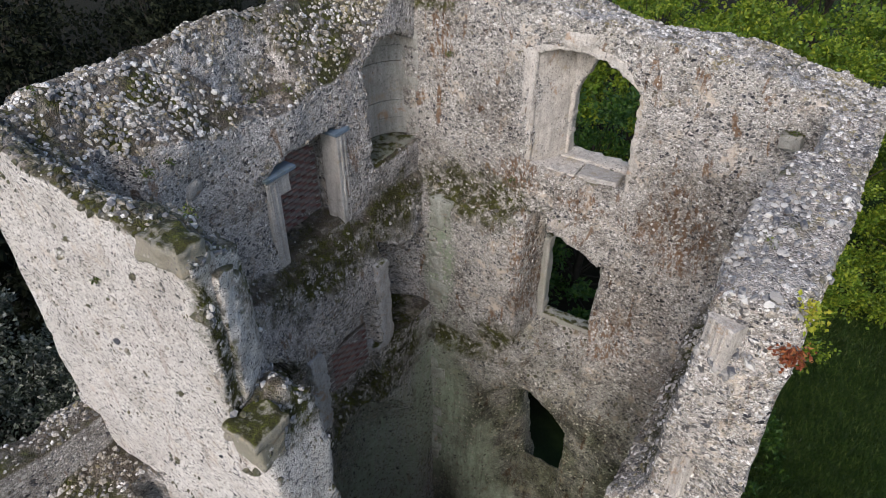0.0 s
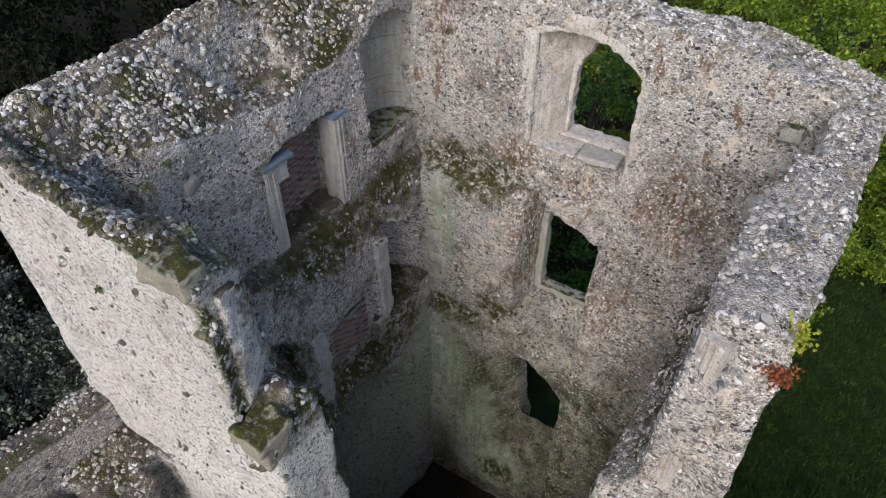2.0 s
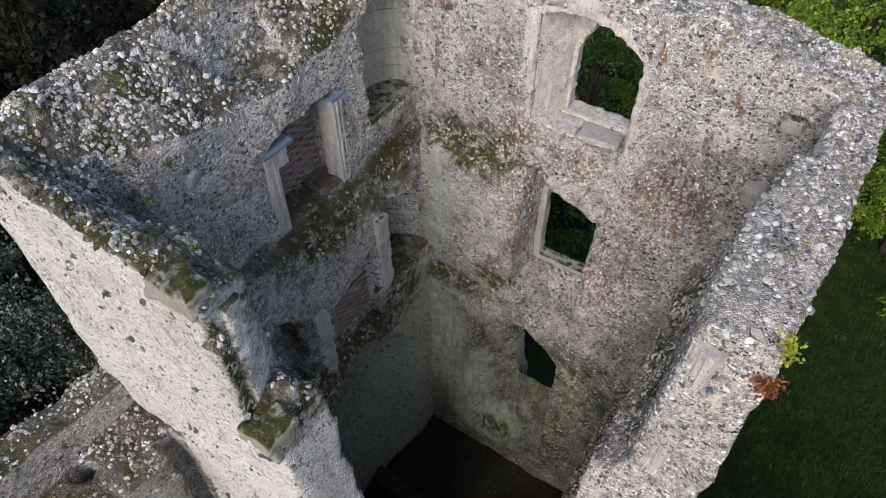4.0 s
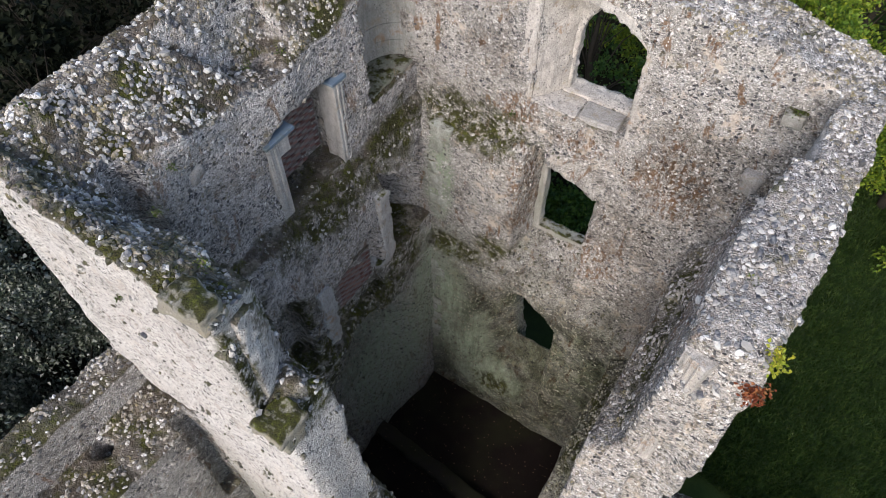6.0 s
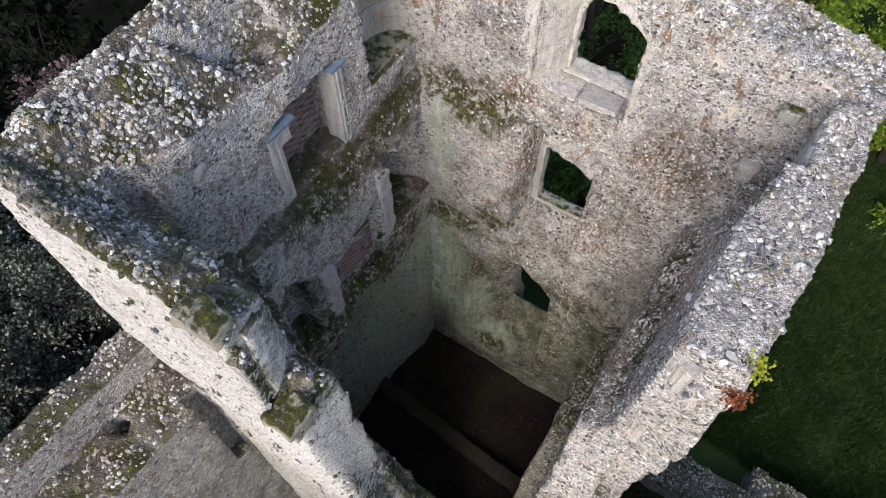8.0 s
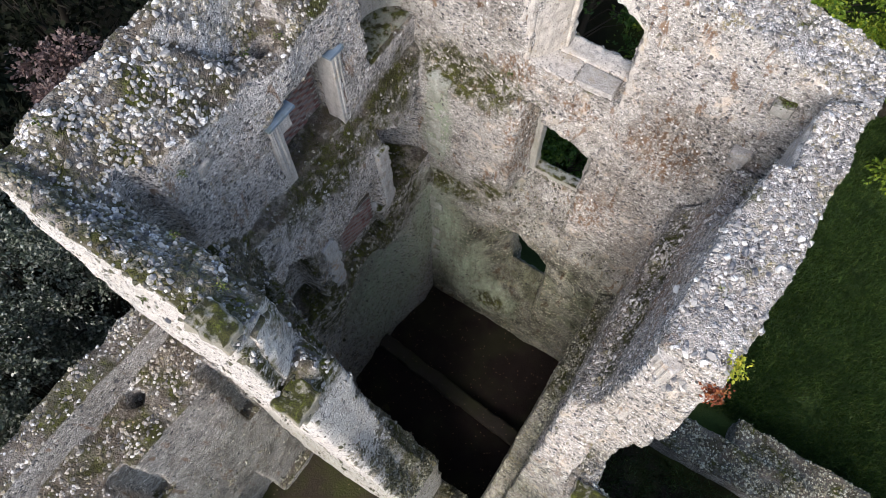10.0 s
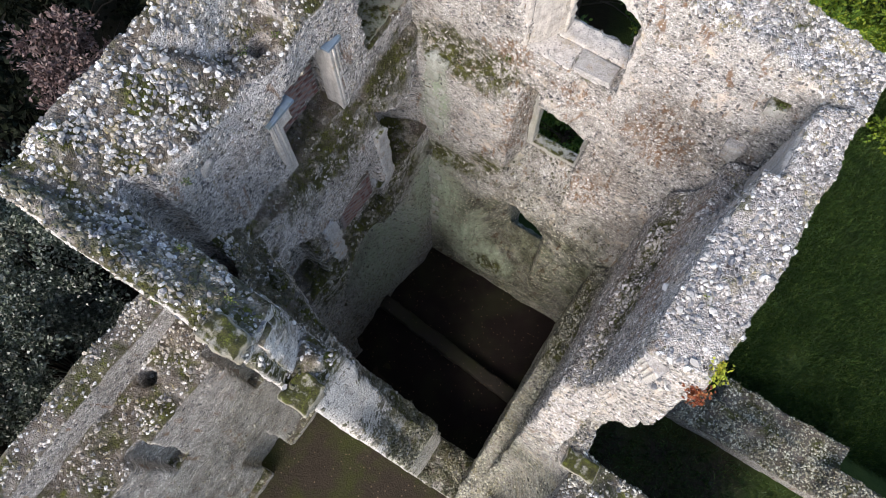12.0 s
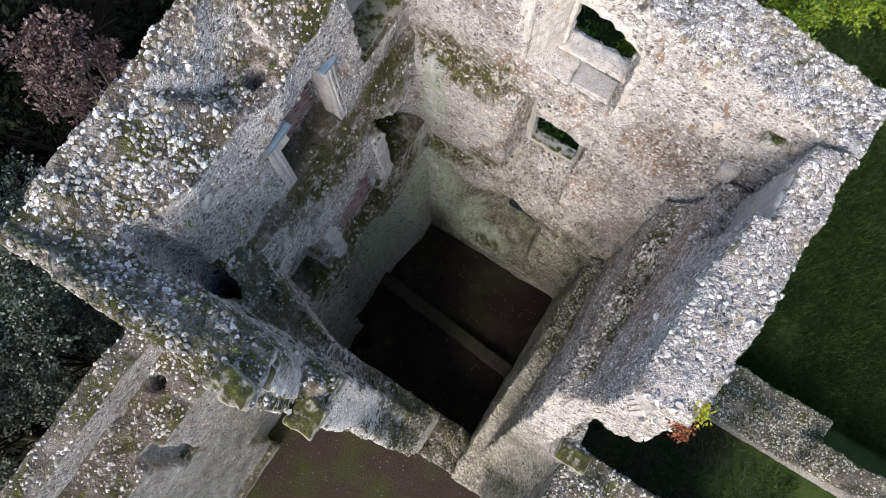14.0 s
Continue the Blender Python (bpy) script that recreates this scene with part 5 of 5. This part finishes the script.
    for k, zz in enumerate(np.arange(2.2, 5.6, 0.31)):
        w = 0.14 if k % 2 else 0.0
        rough_block("quoin", wall_north, STONE_ALGAE, (-0.02, 0.16 + w + RNG.uniform(-0.06, 0.06)), (-0.085 + RNG.uniform(-0.01, 0.015), 0.2), (zz, zz + 0.31), 120 + k, 0.015, 0.03, 0.012)
    # dressed strip between the niche and the corner, with a groove at its edge
    for k, (z0, z1) in enumerate(((10.35, 10.9), (10.91, 11.45), (11.46, 11.9), (11.91, 12.3))):
        rough_block("niche_jamb", wall_north, STONE_NICHE, (-0.95, -0.50), (0.425, 0.7), (z0, z1), 140 + k, 0.02, 0.03)


window_stones()


def niche_lining():
    """Curved ashlar courses of the corner niche, block by block."""
    z = 10.36
    course = 0
    while z < 12.2:
        tall = RNG.uniform(0.26, 0.36)
        cuts = np.linspace(98, 272, 5) + (12 if course % 2 else -8)
        cuts[0], cuts[-1] = 92, 268
        for a0, a1 in zip(cuts[:-1], cuts[1:]):
            r = 0.675 + RNG.uniform(-0.012, 0.012)
            bm = bmesh.new()
            grid = []
            for a in np.linspace(a0 + 0.35, a1 - 0.35, 6):
                ca, sa = math.cos(radians(a)), math.sin(radians(a))
                for rr in (r, r + 0.12):
                    for zz in (z + 0.004, min(z + tall, 12.28) - 0.004):
                        grid.append(bm.verts.new((-0.60 + rr * ca / 1.15, -0.20 + rr * sa, zz)))
            for k in range(5):
                p, q = grid[4 * k:4 * k + 4], grid[4 * k + 4:4 * k + 8]
                for u, v in ((0, 1), (1, 3), (3, 2), (2, 0)):
                    bm.faces.new((p[u], p[v], q[v], q[u]))
            for e in (grid[:4], grid[-4:]):
                bm.faces.new((e[0], e[1], e[3], e[2]))
            bmesh.ops.recalc_face_normals(bm, faces=bm.faces[:])
            part("niche_stone", bm, STONE_NICHE, wall_west)
        z += tall
        course += 1
    rough_block("niche_sill", wall_west, STONE_GREEN, (-1.25, -0.60), (-0.90, 0.42), (10.16, 10.35), 87, 0.03)


niche_lining()


def south_window():
    """What is left of the south wall's top window: splayed jamb, mossy sill, a moulded block above."""
    rough_block("corbel", wall_south, STONE_MOSSY, (1.10, 1.66), (-6.03, -5.66), (12.30, 12.60), 88, 0.045, 0.03, 0.03)
    rough_block("sill", wall_south, STONE_MOSSY, (1.73, 2.17), (-6.1, -5.62), (10.50, 10.66), 89, 0.03, 0.03, 0.02)
    rough_block("sill_moulding", wall_south, STONE_MOSSY, (1.74, 2.12), (-6.02, -5.7), (10.12, 10.49), 90, 0.02, 0.03, 0.015)
    def jamb(X, Y, Z, low=-5.74, high=-5.36):
        face = line(Y, (-6.0, 1.81), (-5.40, 1.56), (-5.2, 1.47)) + 0.03 * vnoise(0 * X, Y, Z, 0.3, 151)
        ragged = 0.09 * vnoise(0 * X, Y, Z, 0.28, 150)
        return np.maximum(np.maximum(X - face, face - 0.22 - X), np.maximum(slab(Y, low, high + ragged), slab(Z, 10.5, 12.2 + ragged)))
    worn("splayed_jamb", wall_south, MASONRY_SOUTH, ((1.2, 1.95), (-6.1, -5.15), (10.4, 12.7)), jamb, 0.03, (0.03, 0.03))


south_window()


def east_remains():
    """Moulded jamb at the broken end, the sill slab in the breach, the dressed recess by the corner."""
    for k, zz in enumerate((9.44, 9.91, 10.38, 10.86, 11.34)):
        jamb = slanted("jamb_stone", wall_east, STONE_SPECK, (5.45, -3.42, zz + 0.24), (0.30, 0.22, 0.475), -30, 0.015, 0.015)
        for s in range(3):
            slanted("moulding", jamb, STONE_SPECK, (5.345 + 0.06 * s, -3.475 - 0.035 * s, zz + 0.24), (0.028, 0.05, 0.47), -30, 0.006, 0.003)
    rough_block("sill", wall_east, STONE_MOSSY, (5.70, 6.36), (-4.33, -3.95), (6.22, 6.42), 91, 0.025)
    for k, zz in enumerate((10.55, 10.98, 11.41, 11.84)):
        rough_block("recess_stone", wall_east, STONE_SLAB, (5.58, 5.72), (-0.86, -0.36), (zz, zz + 0.425), 92 + k, 0.02)
        rough_block("recess_stone", wall_east, STONE_SLAB, (5.58, 5.72), (-0.355, 0.12), (zz, zz + 0.425), 96 + k, 0.02)
    rough_block("corbel", wall_north, STONE_SLAB, (5.03, 5.32), (0.28, 0.60), (10.40, 10.82), 73, 0.04)
    dressed("corbel", wall_north, STONE_DAMP, (5.12, 5.40), (0.26, 0.52), (11.78, 11.98), 0.03, 0.02)
    rough_block("boulder", wall_west, STONE_SLAB, (-0.80, -0.575), (-4.34, -4.06), (11.43, 11.64), 76, 0.03, 0.04, 0.04)
    rough_block("boulder", wall_west, STONE_SLAB, (-0.80, -0.575), (-2.48, -2.24), (11.52, 11.71), 77, 0.03, 0.04, 0.04)


east_remains()


def tuft(name, label, category, at, material, count, reach, leaf, down=0.2):
    """A small plant rooted in the masonry: stems and leaves."""
    root = tagged(new(name), label, category)
    root.location = at
    stems = []
    for _ in range(7):
        e = RNG.randn(3) * reach * 0.5
        stems.append(tube([(0, 0, 0), e * 0.5 + (0, 0, 0.02), e], [0.006, 0.004, 0.002], 4))
    mesh_object("stem", *joined(stems), BARK, root)
    p = RNG.randn(count, 3) * reach * np.array((0.45, 0.45, 0.3)) + (0, 0, reach * 0.1)
    mesh_object("foliage", *leaves(p, RNG.randn(count, 3) + (0, 0, -down), leaf * RNG.uniform(0.6, 1.3, count), leaf * 0.75 * RNG.uniform(0.6, 1.2, count)), material, root)


def grass(x, y, count, label):
    """Rough grass: blades in tussocks."""
    p = np.stack([RNG.uniform(*x, count), RNG.uniform(*y, count)], 1)
    thick = vnoise(p[:, 0], p[:, 1], 0 * p[:, 0], 1.1, 40) + 0.7 * vnoise(p[:, 0], p[:, 1], 0 * p[:, 0], 0.4, 41)
    p = p[thick > RNG.uniform(-1.7, 0.3, count)]
    z = ground_height(p[:, 0], p[:, 1])
    pts = np.concatenate([p, z[:, None]], 1)
    dirs = RNG.randn(len(p), 3) * 0.55 + (0, 0, 1)
    tagged(mesh_object("grass", *leaves(pts, dirs, RNG.uniform(0.08, 0.28, len(p)), RNG.uniform(0.010, 0.030, len(p))), LEAF_GRASS), label, "grass", kind="stuff")


grass((6.6, 22), (1.2, 16), 380000, "rough dark green grass beside the ruined footing")
grass((6.4, 13), (-3.8, -0.9), 9000, "thin grass in the mossy yard")

tuft("creeper", "yellow-green creeper hanging over the broken wall edge", "creeper", (5.97, -3.20, 11.98), LEAF_YELLOW, 340, 0.15, 0.055)
tuft("creeper", "dry red-brown creeper leaves on the broken wall edge", "creeper", (6.0, -3.45, 11.70), LEAF_RED, 240, 0.14, 0.05)
for x, y, z, r in ((-1.0, -2.75, 12.05, 0.14), (-0.75, -2.35, 12.15, 0.10), (0.45, -5.35, 12.62, 0.10), (-0.3, -4.62, 12.2, 0.08), (1.2, -5.5, 12.55, 0.12), (5.55, -2.6, 12.15, 0.12), (5.3, 0.3, 12.0, 0.10), (0.15, 0.35, 12.0, 0.10), (1.4, 0.36, 10.1, 0.10), (-1.5, -5.2, 12.95, 0.10), (5.36, -0.95, 10.35, 0.12), (0.05, -5.97, 11.6, 0.07)):
    tuft("weed", "small green weed growing out of the flint wall", "weed", (x, y, z), LEAF_WEED, 45, 0.7 * r, 0.032)
